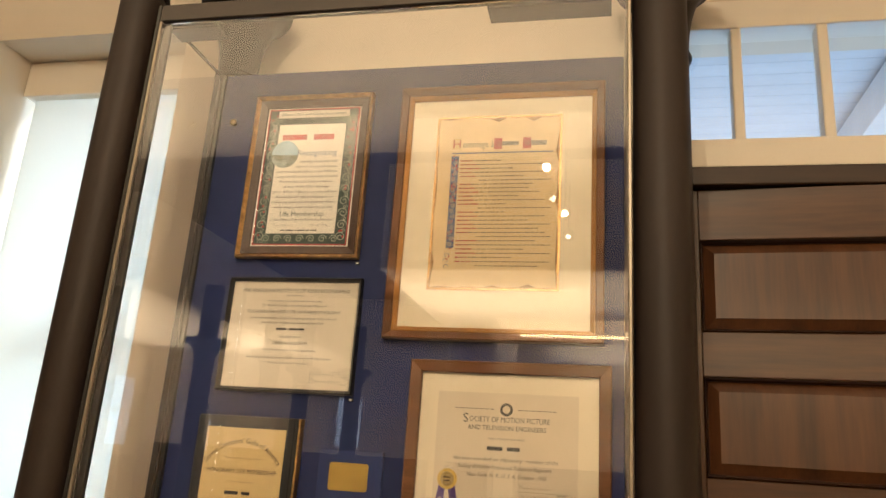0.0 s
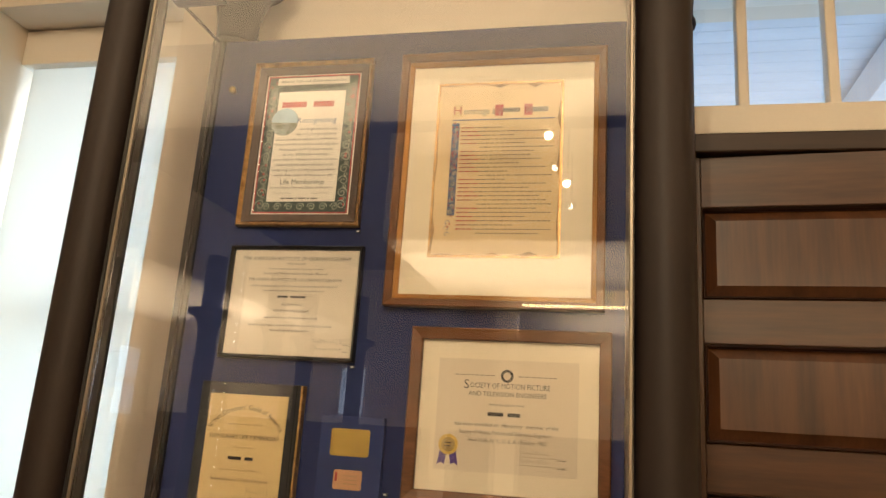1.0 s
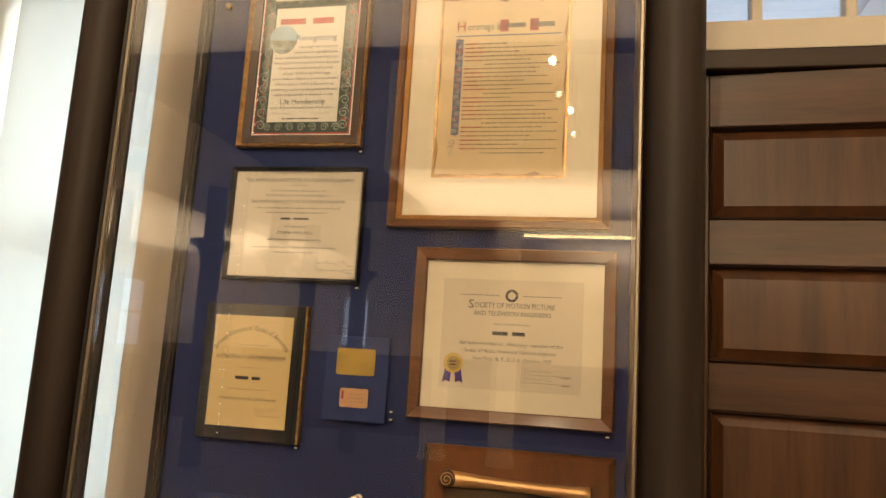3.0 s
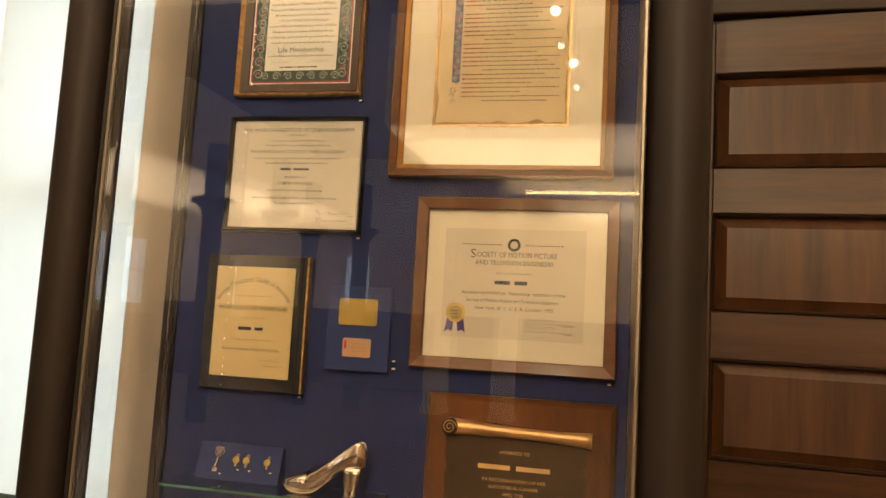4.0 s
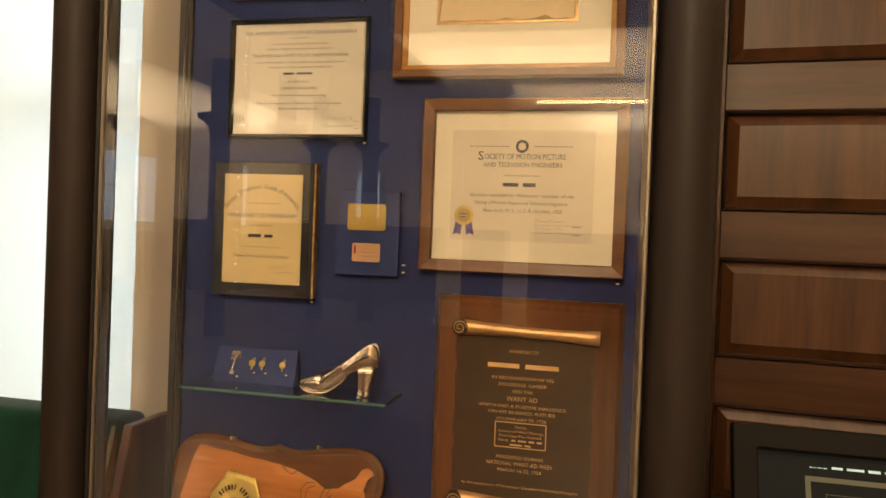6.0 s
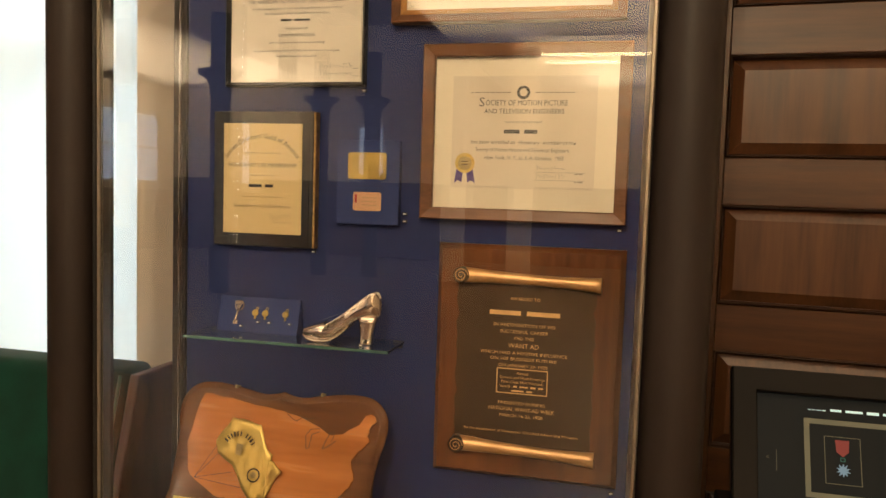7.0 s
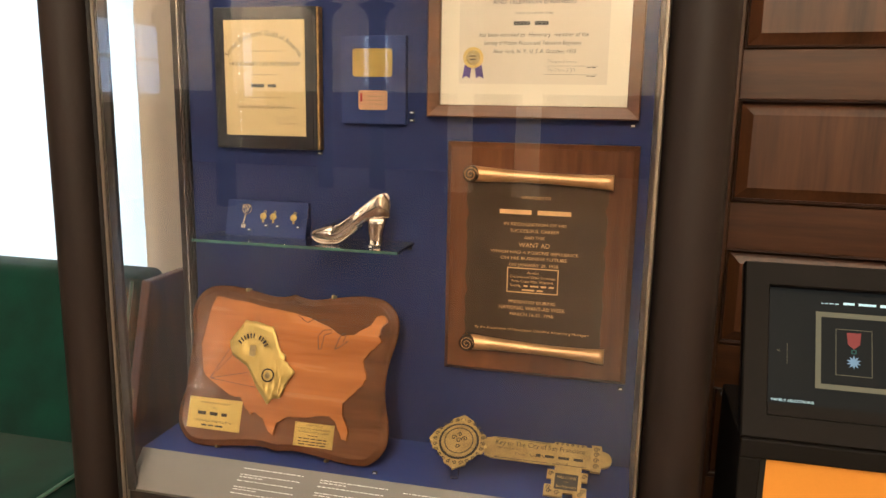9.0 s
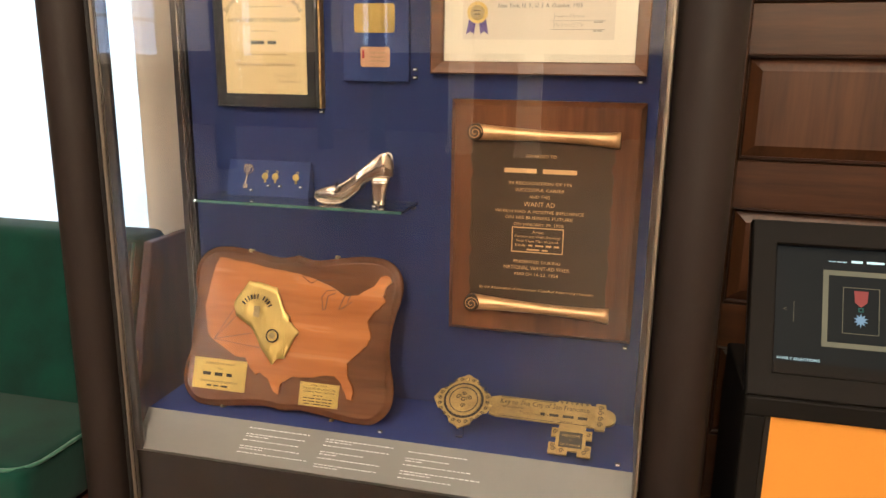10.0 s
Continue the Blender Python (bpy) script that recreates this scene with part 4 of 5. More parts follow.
sole = ((0, 0.016), (0.12, 0.004), (0.30, 0.002), (0.42, 0.008), (0.55, 0.030), (0.68, 0.055), (0.80, 0.066), (0.92, 0.070), (1.0, 0.074))
rise = ((0, 0.024), (0.05, 0.036), (0.15, 0.045), (0.26, 0.052), (0.34, 0.056), (0.50, 0.078), (0.65, 0.105), (0.80, 0.132), (0.90, 0.148), (0.97, 0.140), (1.0, 0.112))
half = ((0, 0.004), (0.03, 0.016), (0.10, 0.026), (0.25, 0.034), (0.40, 0.032), (0.60, 0.024), (0.80, 0.024), (0.92, 0.021), (1.0, 0.006))
bm = bmesh.new()
NS, NR = 44, 24
rings, open_line = [], []
for i in range(NS):
    a = i / (NS - 1)
    b, t, h = curve(sole, a), curve(rise, a), max(curve(half, a), 0.003)
    ringv = []
    for k in range(NR):
        th = -math.pi / 2 + 2 * math.pi * k / NR
        up = (math.sin(th) + 1) / 2
        wide = h * (abs(math.cos(th)) ** 0.7) * (1 if math.cos(th) >= 0 else -1) * (1 - 0.35 * max(0, up - 0.35) * (a > 0.3))
        zz = b + (t - b) * up
        if a > 0.33 and up > 0.72:
            # topline: the mouth of the pump dips between the two rims
            dip = (up - 0.72) / 0.28
            zz = b + (t - b) * (0.94 if dip < 0.35 else 0.94 - min((dip - 0.35) * 0.9, 0.6))
        ringv.append(bm.verts.new((a * SL, wide, zz)))
    rings.append(ringv)
for p, q in zip(rings, rings[1:]):
    for k in range(NR):
        bm.faces.new((p[k], p[(k + 1) % NR], q[(k + 1) % NR], q[k])).smooth = True
bm.faces.new(rings[0][::-1])
bm.faces.new(rings[-1])
bmesh.ops.recalc_face_normals(bm, faces=bm.faces[:])
upper = part("upper", bm, SILVER, shoe, "polished pump body")
mod = upper.modifiers.new("soft", "SUBSURF")
mod.levels = mod.render_levels = 1
bm = bmesh.new()
heel_rows = []
for z, x0, x1, w in ((0.0, 0.166, 0.200, 0.015), (0.004, 0.166, 0.200, 0.015), (0.03, 0.165, 0.203, 0.016), (0.055, 0.163, 0.209, 0.0175), (0.073, 0.161, 0.214, 0.0185)):
    heel_rows.append([bm.verts.new(((x0 + x1) / 2 + (x1 - x0) / 2 * math.copysign(abs(math.cos(k * math.pi / 8)) ** 0.6, math.cos(k * math.pi / 8)),
                                    w * math.copysign(abs(math.sin(k * math.pi / 8)) ** 0.6, math.sin(k * math.pi / 8)), z)) for k in range(16)])
for p, q in zip(heel_rows, heel_rows[1:]):
    for k in range(16):
        bm.faces.new((p[k], p[(k + 1) % 16], q[(k + 1) % 16], q[k])).smooth = True
bm.faces.new(heel_rows[0][::-1])
bm.faces.new(heel_rows[-1])
part("heel", bm, SILVER, shoe, "tall block heel")
bm = bmesh.new()
sr = []
for i in range(20):
    a = i / 19 * 0.62
    b, h = curve(sole, a), max(curve(half, a), 0.003) * 0.97
    sr.append([bm.verts.new((a * SL, s * h, b + dz)) for s, dz in ((-1, -0.0015), (1, -0.0015), (1, 0.0035), (-1, 0.0035))])
for p, q in zip(sr, sr[1:]):
    for k in range(4):
        bm.faces.new((p[k], p[(k + 1) % 4], q[(k + 1) % 4], q[k])).smooth = True
part("sole", bm, SILVER, shoe, "thin sole edge")
# black disc set on the body for the shade in the shoe's mouth
part("lining", lathe([(0.001, 0.0), (0.9, 0.0), (1.0, 0.001)], 20), BLACK, shoe, "dark disc for the shade inside the mouth", pose(0.086, 0.003, 0.0655, 0, -22, 0) @ Matrix.Diagonal((0.028, 0.020, 1, 1)))
tab(0.455, -0.118, SHELF_Z)

# ---- carved map plaque leaning on the panel ----
TILT_US = 19.0
US = pose(0.213, -0.188, DECK + 0.0015, -TILT_US)
us = thing("map_plaque", "carved wooden plaque with a raised map and gold plates", "plaque", US)
key_pts = ((0.0, 0.010), (0.05, 0.016), (0.12, 0.010), (0.20, 0.000), (0.262, 0.006), (0.302, 0.048), (0.306, 0.105), (0.290, 0.170), (0.284, 0.225), (0.292, 0.285), (0.306, 0.345), (0.300, 0.398), (0.262, 0.436), (0.20, 0.444),
           (0.13, 0.436), (0.06, 0.424), (0.02, 0.428))


def smooth_loop(pts, steps):
    out = []
    n = len(pts)
    for i in range(n):
        p0, p1, p2, p3 = (Vector(pts[(i + k - 1) % n]) for k in range(4))
        for s in range(steps):
            t = s / steps
            q = 0.5 * (2 * p1 + (p2 - p0) * t + (2 * p0 - 5 * p1 + 4 * p2 - p3) * t * t + (3 * p1 - p0 - 3 * p2 + p3) * t ** 3)
            out.append((q.x, q.y))
    return out


outline = smooth_loop(list(key_pts) + [(0.0, 0.434)] + [(-x, z) for x, z in key_pts[:0:-1]], 4)


def grown(pts, d):
    """The outline moved outwards by d along its normals."""
    out = []
    n = len(pts)
    for i in range(n):
        a, b = Vector(pts[i - 1]), Vector(pts[(i + 1) % n])
        t = (b - a).normalized()
        out.append((pts[i][0] + t.y * d, pts[i][1] - t.x * d))
    return out


def stepped(levels):
    """A plate built up from outlines, each with its depth."""
    bm = bmesh.new()
    loops = [[bm.verts.new((x, -y, z)) for x, z in pts] for pts, y in levels]
    n = len(loops[0])
    for a, b in zip(loops, loops[1:]):
        for i in range(n):
            bm.faces.new((a[i], a[(i + 1) % n], b[(i + 1) % n], b[i])).smooth = True
    f = bm.faces.new(loops[-1])
    g = bm.faces.new(loops[0][::-1])
    bmesh.ops.triangulate(bm, faces=[f, g])
    bmesh.ops.recalc_face_normals(bm, faces=bm.faces[:])
    return bm


MAPBOARD = wood("oiled_plaque_wood", (0.075, 0.027, 0.009), (0.185, 0.072, 0.024), 0.24, "x", 0.4, 0.7)
MAPWOOD = wood("cherry_map_wood", (0.29, 0.088, 0.015), (0.50, 0.180, 0.040), 0.26, "x", 0.3, 0.6)
part("board", stepped([(grown(outline, -0.004), 0.0), (outline, 0.004), (outline, 0.012), (grown(outline, -0.006), 0.016), (grown(outline, -0.011), 0.017), (grown(outline, -0.014), 0.021), (grown(outline, -0.020), 0.0235)]),
     MAPBOARD, us, "scalloped glossy wooden board with a moulded edge")
west_north = ((-0.169, 0.141), (-0.236, 0.176), (-0.263, 0.201), (-0.278, 0.275), (-0.267, 0.337), (-0.26, 0.392), (-0.25, 0.414), (-0.168, 0.404), (-0.075, 0.39), (0.003, 0.385), (0.053, 0.372), (0.111, 0.352), (0.149, 0.332),
              (0.183, 0.341), (0.223, 0.366), (0.241, 0.393), (0.262, 0.398), (0.272, 0.382), (0.258, 0.368), (0.25, 0.342), (0.262, 0.326))
south_east = ((0.23, 0.298), (0.215, 0.271), (0.226, 0.226), (0.218, 0.206), (0.189, 0.177), (0.167, 0.153), (0.17, 0.126), (0.192, 0.086), (0.192, 0.058), (0.177, 0.061), (0.155, 0.099), (0.136, 0.117), (0.101, 0.116), (0.067, 0.105),
              (0.017, 0.104), (-0.019, 0.084), (-0.025, 0.052), (-0.037, 0.055), (-0.059, 0.09), (-0.085, 0.105), (-0.101, 0.097), (-0.117, 0.115), (-0.137, 0.139))
land = [Vector(p) for p in west_north + south_east]
rnd = random.Random(5)
coast = []
for i, p in enumerate(land):
    q = land[(i + 1) % len(land)]
    n = 3 if 5 < i < 40 else 2
    for k in range(n):
        r = p.lerp(q, k / n)
        coast.append((r.x + rnd.uniform(-0.002, 0.002), r.y + rnd.uniform(-0.002, 0.002)))
FIT_MAP = pose(0.016, -0.0238, 0.004) @ Matrix.Diagonal((0.97, 1, 0.985, 1))
mp_ob = part("map", sheet(coast, 0.008), MAPWOOD, us, "raised cherry wood map", FIT_MAP)
# lakes and gulfs cut into the map
GROOVE = material("dark_groove", (0.035, 0.014, 0.006), 0.6, 0, 20, 0.2, 0)


def groove(pts, w):
    """A thin cut line that follows the points."""
    bm = bmesh.new()
    pts = [Vector((x, 0, z)) for x, z in pts]
    last = None
    for i, p in enumerate(pts):
        d = (pts[min(i + 1, len(pts) - 1)] - pts[max(i - 1, 0)]).normalized()
        n = Vector((-d.z, 0, d.x)) * w
        pair = (bm.verts.new(p - n), bm.verts.new(p + n))
        if last:
            bm.faces.new((last[0], last[1], pair[1], pair[0]))
        last = pair
    return bm


for pts in (((0.01, 0.379), (0.03, 0.366), (0.04, 0.361), (0.057, 0.372), (0.074, 0.37), (0.099, 0.374)), ((0.081, 0.291), (0.075, 0.327), (0.088, 0.344), (0.112, 0.348), (0.113, 0.339), (0.093, 0.331), (0.089, 0.295), (0.081, 0.291)),
            ((0.128, 0.296), (0.137, 0.323), (0.146, 0.341), (0.155, 0.342), (0.157, 0.334), (0.15, 0.317), (0.164, 0.32), (0.139, 0.301), (0.128, 0.296))):
    part("lake", groove(pts, 0.0011), GROOVE, mp_ob, "lake shore carved as a dark line", pose(0, -0.0082, 0))
for x1, z1 in ((-0.174, 0.256), (-0.182, 0.279), (-0.124, 0.209), (-0.092, 0.171)):
    part("inlaid_line", groove(((-0.238, 0.183), (x1, z1)), 0.0008), GROOVE, mp_ob, "", pose(0, -0.0082, 0))
# crumpled gold county plate
plate = [(-0.143, 0.354), (-0.188, 0.292), (-0.171, 0.256), (-0.127, 0.232), (-0.089, 0.178), (-0.05, 0.133), (-0.04, 0.152), (-0.019, 0.155), (-0.018, 0.177), (0.017, 0.229), (-0.008, 0.251), (-0.022, 0.257), (-0.017, 0.271), (-0.03, 0.278),
         (-0.06, 0.341), (-0.1, 0.352)][::-1]
pl_pts = []
for i, p in enumerate(plate):
    q = plate[(i + 1) % len(plate)]
    for k in range(3):
        pl_pts.append((p[0] + (q[0] - p[0]) * k / 3 + rnd.uniform(-0.002, 0.002), p[1] + (q[1] - p[1]) * k / 3 + rnd.uniform(-0.002, 0.002)))
bm = bmesh.new()
f = bm.faces.new([bm.verts.new((x, 0, z)) for x, z in pl_pts])
bmesh.ops.triangulate(bm, faces=[f])
for _ in range(3):
    bmesh.ops.subdivide_edges(bm, edges=[e for e in bm.edges if e.calc_length() > 0.012], cuts=1, use_grid_fill=False)
bmesh.ops.triangulate(bm, faces=bm.faces[:])
for vtx in bm.verts:
    x, z = vtx.co.x, vtx.co.z
    vtx.co.y = -0.008 - 0.0062 * noise.noise(Vector((x * 24, z * 24, 0))) - 0.0022 * noise.noise(Vector((x * 70, z * 70, 3)))
for fc in bm.faces:
    fc.smooth = True
gp = part("gold_plate", bm, BRASS, us, "dented gold plate shaped like a county", pose(0.021, -0.0325, -0.003))
th = gp.modifiers.new("thick", "SOLIDIFY")
th.thickness, th.offset = 0.0025, 0
bm = bmesh.new()
arch = []
for k in range(11):
    a = radians(146 - k * 11.5)
    arch.append((-0.112 + 0.046 * math.cos(a), 0.268 + 0.046 * math.sin(a), a))
for k, (x, z, a) in enumerate(arch):
    if k != 6:
        m = Matrix.Translation((x, 0, z)) @ Matrix.Rotation(math.pi / 2 - a, 4, "Y") @ Matrix.Diagonal((0.0035 if k % 3 else 0.005, 0.0008, 0.013, 1))
        bmesh.ops.create_cube(bm, size=1, matrix=m)
part("writing_bar", bm, DARKBRASS, gp, "", pose(0, -0.0155, 0))
part("engraving", block(-0.119, -0.101, -0.0004, 0, 0.258, 0.288, 0), DULLBRASS, gp, "faint engraving", pose(0, -0.0150, 0))
sl = part("county_seal", lathe([(0.0185, 0), (0.0185, 0.001), (0.0155, 0.001), (0.0155, 0.0004)], 28), DARKBRASS, gp, "round dark seal", pose(-0.057, -0.0140, 0.212, 90))
part("seal_ring", lathe([(0.0145, 0.0005), (0.0145, 0.0012), (0.0115, 0.0012)], 28), BRASS, sl)
part("seal_figure", lathe([(0.009, 0.0012), (0.008, 0.0018), (0.004, 0.002)], 6), DULLBRASS, sl)


def name_plate(x, z, w, h, lines, seed):
    p = part("name_plate", block(0, w, -0.0015, 0, 0, h, 0.0004), BRASS, us, "engraved brass plate", pose(x, -0.0238, z))
    for k, (s, y, hh, ww) in enumerate(lines):
        if s:
            text(p, s, w / 2, y, hh, DARKBRASS, ww, -0.0017)
        else:
            bars(p, w / 2 - ww / 2, w / 2 + ww / 2, y + hh / 2, hh, DARKBRASS, -0.0017, seed + k, 3)
    for sx in (0.004, w - 0.004):
        for sz in (0.004, h - 0.004):
            part("screw", lathe([(0.0018, 0), (0.0012, 0.0008)], 10), DULLBRASS, p, "", pose(sx, -0.0015, sz, 90))


name_plate(-0.270, 0.046, 0.160, 0.084, (("AWARD OF MERIT", 0.068, 0.006, 0.09), ("TO", 0.055, 0.006, 0.014), ("", 0.036, 0.013, 0.10), ("CENTENNIAL ANNIVERSARY OF", 0.019, 0.006, 0.115), ("", 0.007, 0.007, 0.07)), 3)
name_plate(0.050, 0.034, 0.112, 0.062, (("PRESENTED BY", 0.053, 0.0045, 0.046), ("THE BOARD OF SUPERVISORS", 0.044, 0.0055, 0.092), ("OF ORANGE COUNTY, CALIFORNIA", 0.036, 0.005, 0.088), ("", 0.027, 0.004, 0.03), ("", 0.019, 0.004, 0.085), ("", 0.011, 0.004, 0.085), ("", 0.004, 0.004, 0.08)), 9)
for x in (-0.18, 0.14):
    part("foot_pin", block(x, x + 0.008, -0.020, 0.0, -0.001, 0.006, 0.001), DULLBRASS, us)
    part("top_clip", block(x * 0.8, x * 0.8 + 0.006, -0.0255, 0.0, 0.431, 0.4405, 0.001), DULLBRASS, us)
tab(0.500, -0.215, DECK + 0.0005)
tab(1.101, -0.222, DECK + 0.0005)

# ---- city key on clear mounts ----
KT = 56
KEY = pose(0, -0.150, 0.466, -KT)
ck = thing("city_key", "large engraved brass ceremonial key on clear acrylic mounts", "ceremonial key", KEY)
KH = 0.705
head = []
for k in range(48):
    a = 2 * math.pi * k / 48
    r = 0.060 + 0.017 * abs(math.cos(2 * a)) ** 2.2 * (1 if True else 0) + 0.0025 * math.cos(16 * a)
    head.append((KH + r * math.cos(a), 0.004 + r * math.sin(a)))
bow = part("bow", sheet(head, 0.005), KEYBRASS, ck, "ornate diamond-shaped bow")
part("bow_cutout", lathe([(0.052, 0), (0.052, 0.0006)], 36), DARKBRASS, bow, "", pose(KH, -0.005, 0.004, 90))
part("seal_disc", lathe([(0.046, 0), (0.046, 0.003), (0.043, 0.004), (0.040, 0.003), (0.034, 0.003), (0.033, 0.0036), (0.030, 0.003)], 40), KEYBRASS, bow, "round city seal", pose(KH, -0.0052, 0.004, 90))
part("seal_picture", merge([flourish(bow, KH + r * math.cos(a), 0.004 + r * math.sin(a), s, None, 0, 1.2, f, 0.0013) for r, a, s, f in ((0.0, 0, 0.008, 1), (0.016, 0.4, 0.007, -1), (0.016, 2.7, 0.007, 1), (0.018, 4.7, 0.006, 1), (0.017, 1.6, 0.006, -1))]), DARKBRASS, bow, "", pose(0, -0.0092, 0))
part("seal_border", torus(0.0365, 0.0012, 40, 6), DARKBRASS, bow, "", pose(KH, -0.0084, 0.004, 90))
part("bow_gem", merge([lathe([(0.0042, 0), (0.0032, 0.003), (0.0012, 0.0042)], 12, None, (KH + 0.071 * math.cos(a), -0.004 - 0.071 * math.sin(a), 0.005)) for a in (0, math.pi / 2, math.pi, 4.712)]), BRASS, bow, "bright domed stud", pose(0, 0, 0, 90))
part("bow_scroll", merge([flourish(bow, KH + 0.0625 * math.cos(a), 0.004 + 0.0625 * math.sin(a), 0.0055, None, 0, 1.3, 1 if i % 2 else -1, 0.001) for i, a in enumerate(np.linspace(0, 2 * math.pi, 25)[:-1])]), DARKBRASS, bow, "", pose(0, -0.0056, 0))
shaft = part("shaft", sheet([(0.775, -0.024), (0.795, -0.030), (0.930, -0.030), (1.045, -0.030), (1.045, 0.030), (1.028, 0.030), (1.026, 0.035), (0.948, 0.035), (0.946, 0.030), (0.795, 0.030), (0.775, 0.024)], 0.006), KEYBRASS, ck, "flat engraved shaft")
part("end_cap", sheet([(1.040, -0.036), (1.064, -0.036), (1.066, -0.022)] + [(1.066 + 0.024 * math.cos(radians(a)), 0.022 * math.sin(radians(a))) for a in range(-75, 76, 15)] + [(1.066, 0.022), (1.064, 0.036), (1.040, 0.036)], 0.009), KEYBRASS, ck, "stepped rounded end")
part("cap_engraving", merge([flourish(ck, 1.052, z, 0.007, None, 0, 1.3, 1, 0.0011) for z in (-0.022, -0.006, 0.010, 0.024)]), DARKBRASS, ck, "", pose(0, -0.0096, 0))
bit = part("bit", sheet([(0.955, -0.030), (1.020, -0.030), (1.020, -0.042), (1.036, -0.042), (1.036, -0.066), (1.022, -0.066), (1.022, -0.082), (1.036, -0.082), (1.036, -0.112), (1.004, -0.112), (1.004, -0.100), (0.980, -0.100), (0.980, -0.112),
                         (0.934, -0.112), (0.934, -0.082), (0.950, -0.082), (0.950, -0.066), (0.938, -0.066), (0.938, -0.042), (0.955, -0.042)], 0.006), KEYBRASS, ck, "notched key bit")
part("bit_field", block(0.958, 1.014, -0.0066, -0.006, -0.092, -0.050), DARKBRASS, bit)
text(bit, "WELCOME", 0.986, -0.064, 0.0075, KEYBRASS, 0.046, -0.0068)
text(bit, "TO", 0.986, -0.074, 0.004, KEYBRASS, 0.008, -0.0068)
text(bit, "San Francisco", 0.986, -0.087, 0.0065, KEYBRASS, 0.048, -0.0068)
part("bit_scroll", merge([flourish(bit, x, z, 0.006, None, 0, 1.3, 1, 0.001) for x, z in ((0.946, -0.100), (0.966, -0.102), (1.020, -0.102), (1.028, -0.053), (0.947, -0.053), (1.026, -0.092), (0.944, -0.090))]), DARKBRASS, bit, "", pose(0, -0.0066, 0))
part("shaft_line", merge([block(0.800, 0.940, -0.0003, 0, 0.0265, 0.0278), block(0.800, 0.940, -0.0003, 0, -0.0278, -0.0265), block(0.948, 1.030, -0.0003, 0, -0.0278, -0.0265)]), DARKBRASS, shaft, "", pose(0, -0.0062, 0))
part("shaft_scroll", merge([flourish(shaft, 0.955 + 0.0125 * k, 0.0305, 0.0036, None, 0, 1.2, 1 if k % 2 else -1, 0.0009) for k in range(6)]), DARKBRASS, shaft, "", pose(0, -0.0064, 0))
text(shaft, "Key to The City of San Francisco", 0.913, 0.009, 0.0135, DARKBRASS, 0.225, -0.0064)
text(shaft, "PRESENTED TO", 0.835, -0.002, 0.0042, DARKBRASS, 0.06, -0.0064)
bars(shaft, 0.905, 1.032, -0.009, 0.012, DARKBRASS, -0.0064, 31, 4)
scribble(shaft, 0.850, -0.014, 0.08, 0.010, DARKBRASS, -0.0064, 3)
text(shaft, "MAYOR", 0.972, -0.026, 0.0045, DARKBRASS, 0.03, -0.0064)
ACRYL = glass("clear_acrylic", (0.97, 0.98, 1.0), 0.02)
for u, v in ((0.702, -0.052), (0.99, -0.028)):
    q = KEY @ Vector((u, 0.004, v))
    stand = part("mount", block(-0.010, 0.010, -0.004, 0.012, 0, max(q.z - DECK, 0.012), 0.002), ACRYL, ck, "clear acrylic mount")
    stand.matrix_parent_inverse = KEY.inverted()
    stand.matrix_basis = pose(q.x, q.y + 0.006, DECK)
    stand.visible_shadow = False

# ---- writing on the sloping label panel ----
slope = Matrix.Translation((0, -0.246, DECK + 0.0012)) @ Matrix.Rotation(math.atan2(0.076, 0.080) * -1, 4, "X")
rows3 = ((0.150, 5, (0.175, 0.17, 0.16, 0.17, 0.20)), (0.368, 5, (0.185, 0.18, 0.12, 0.17, 0.17)), (0.590, 5, (0.155, 0.115, 0.175, 0.205, 0.14)))
for c, (x, n, widths) in enumerate(rows3):
    for k in range(n):
        z = -0.018 - k * 0.0165 - 0.003 * c
        b = bars(label_panel, x - 0.004 * k, x - 0.004 * k + widths[k], z, 0.0034, WHITEINK, 0, 50 + c * 10 + k, 7)
        b.matrix_basis = slope
        if (k + c) % 2:
            b = bars(label_panel, x - 0.004 * k, x - 0.004 * k + widths[k] * 0.4, z - 0.0062, 0.0034, WHITEINK, 0, 90 + c * 10 + k, 3)
            b.matrix_basis = slope

# ---- green banquette by the window ----
bench = thing("banquette", "green velvet banquette with piping and a mahogany end", "banquette", pose(0, 0, 0))


def cushion(x0, x1, y0, y1, z0, z1, r):
    return block(x0, x1, y0, y1, z0, z1, r, 4)


bm = block(-2.9, -0.335, 0.0, 0.16, 0.26, 0.80, 0.035, 4)
for vtx in bm.verts:
    vtx.co.y -= (0.80 - vtx.co.z) * 0.28
smooth(part("backrest", bm, VELVET, bench, "padded green velvet back"))
seat = smooth(part("seat", cushion(-2.9, -0.345, -0.52, -0.10, 0.12, 0.305, 0.03), VELVET, bench, "green velvet seat cushion"))


def cord(pts, r, name, mat, parent):
    cu = bpy.data.curves.new(name, "CURVE")
    cu.dimensions, cu.bevel_depth, cu.bevel_resolution = "3D", r, 2
    sp = cu.splines.new("POLY")
    sp.points.add(len(pts) - 1)
    for p, q in zip(sp.points, pts):
        p.co = (*q, 1)
    ob = bpy.data.objects.new(name, cu)
    me = bpy.data.meshes.new_from_object(ob)
    bpy.data.objects.remove(ob)
    return smooth(part(name, me, mat, parent))


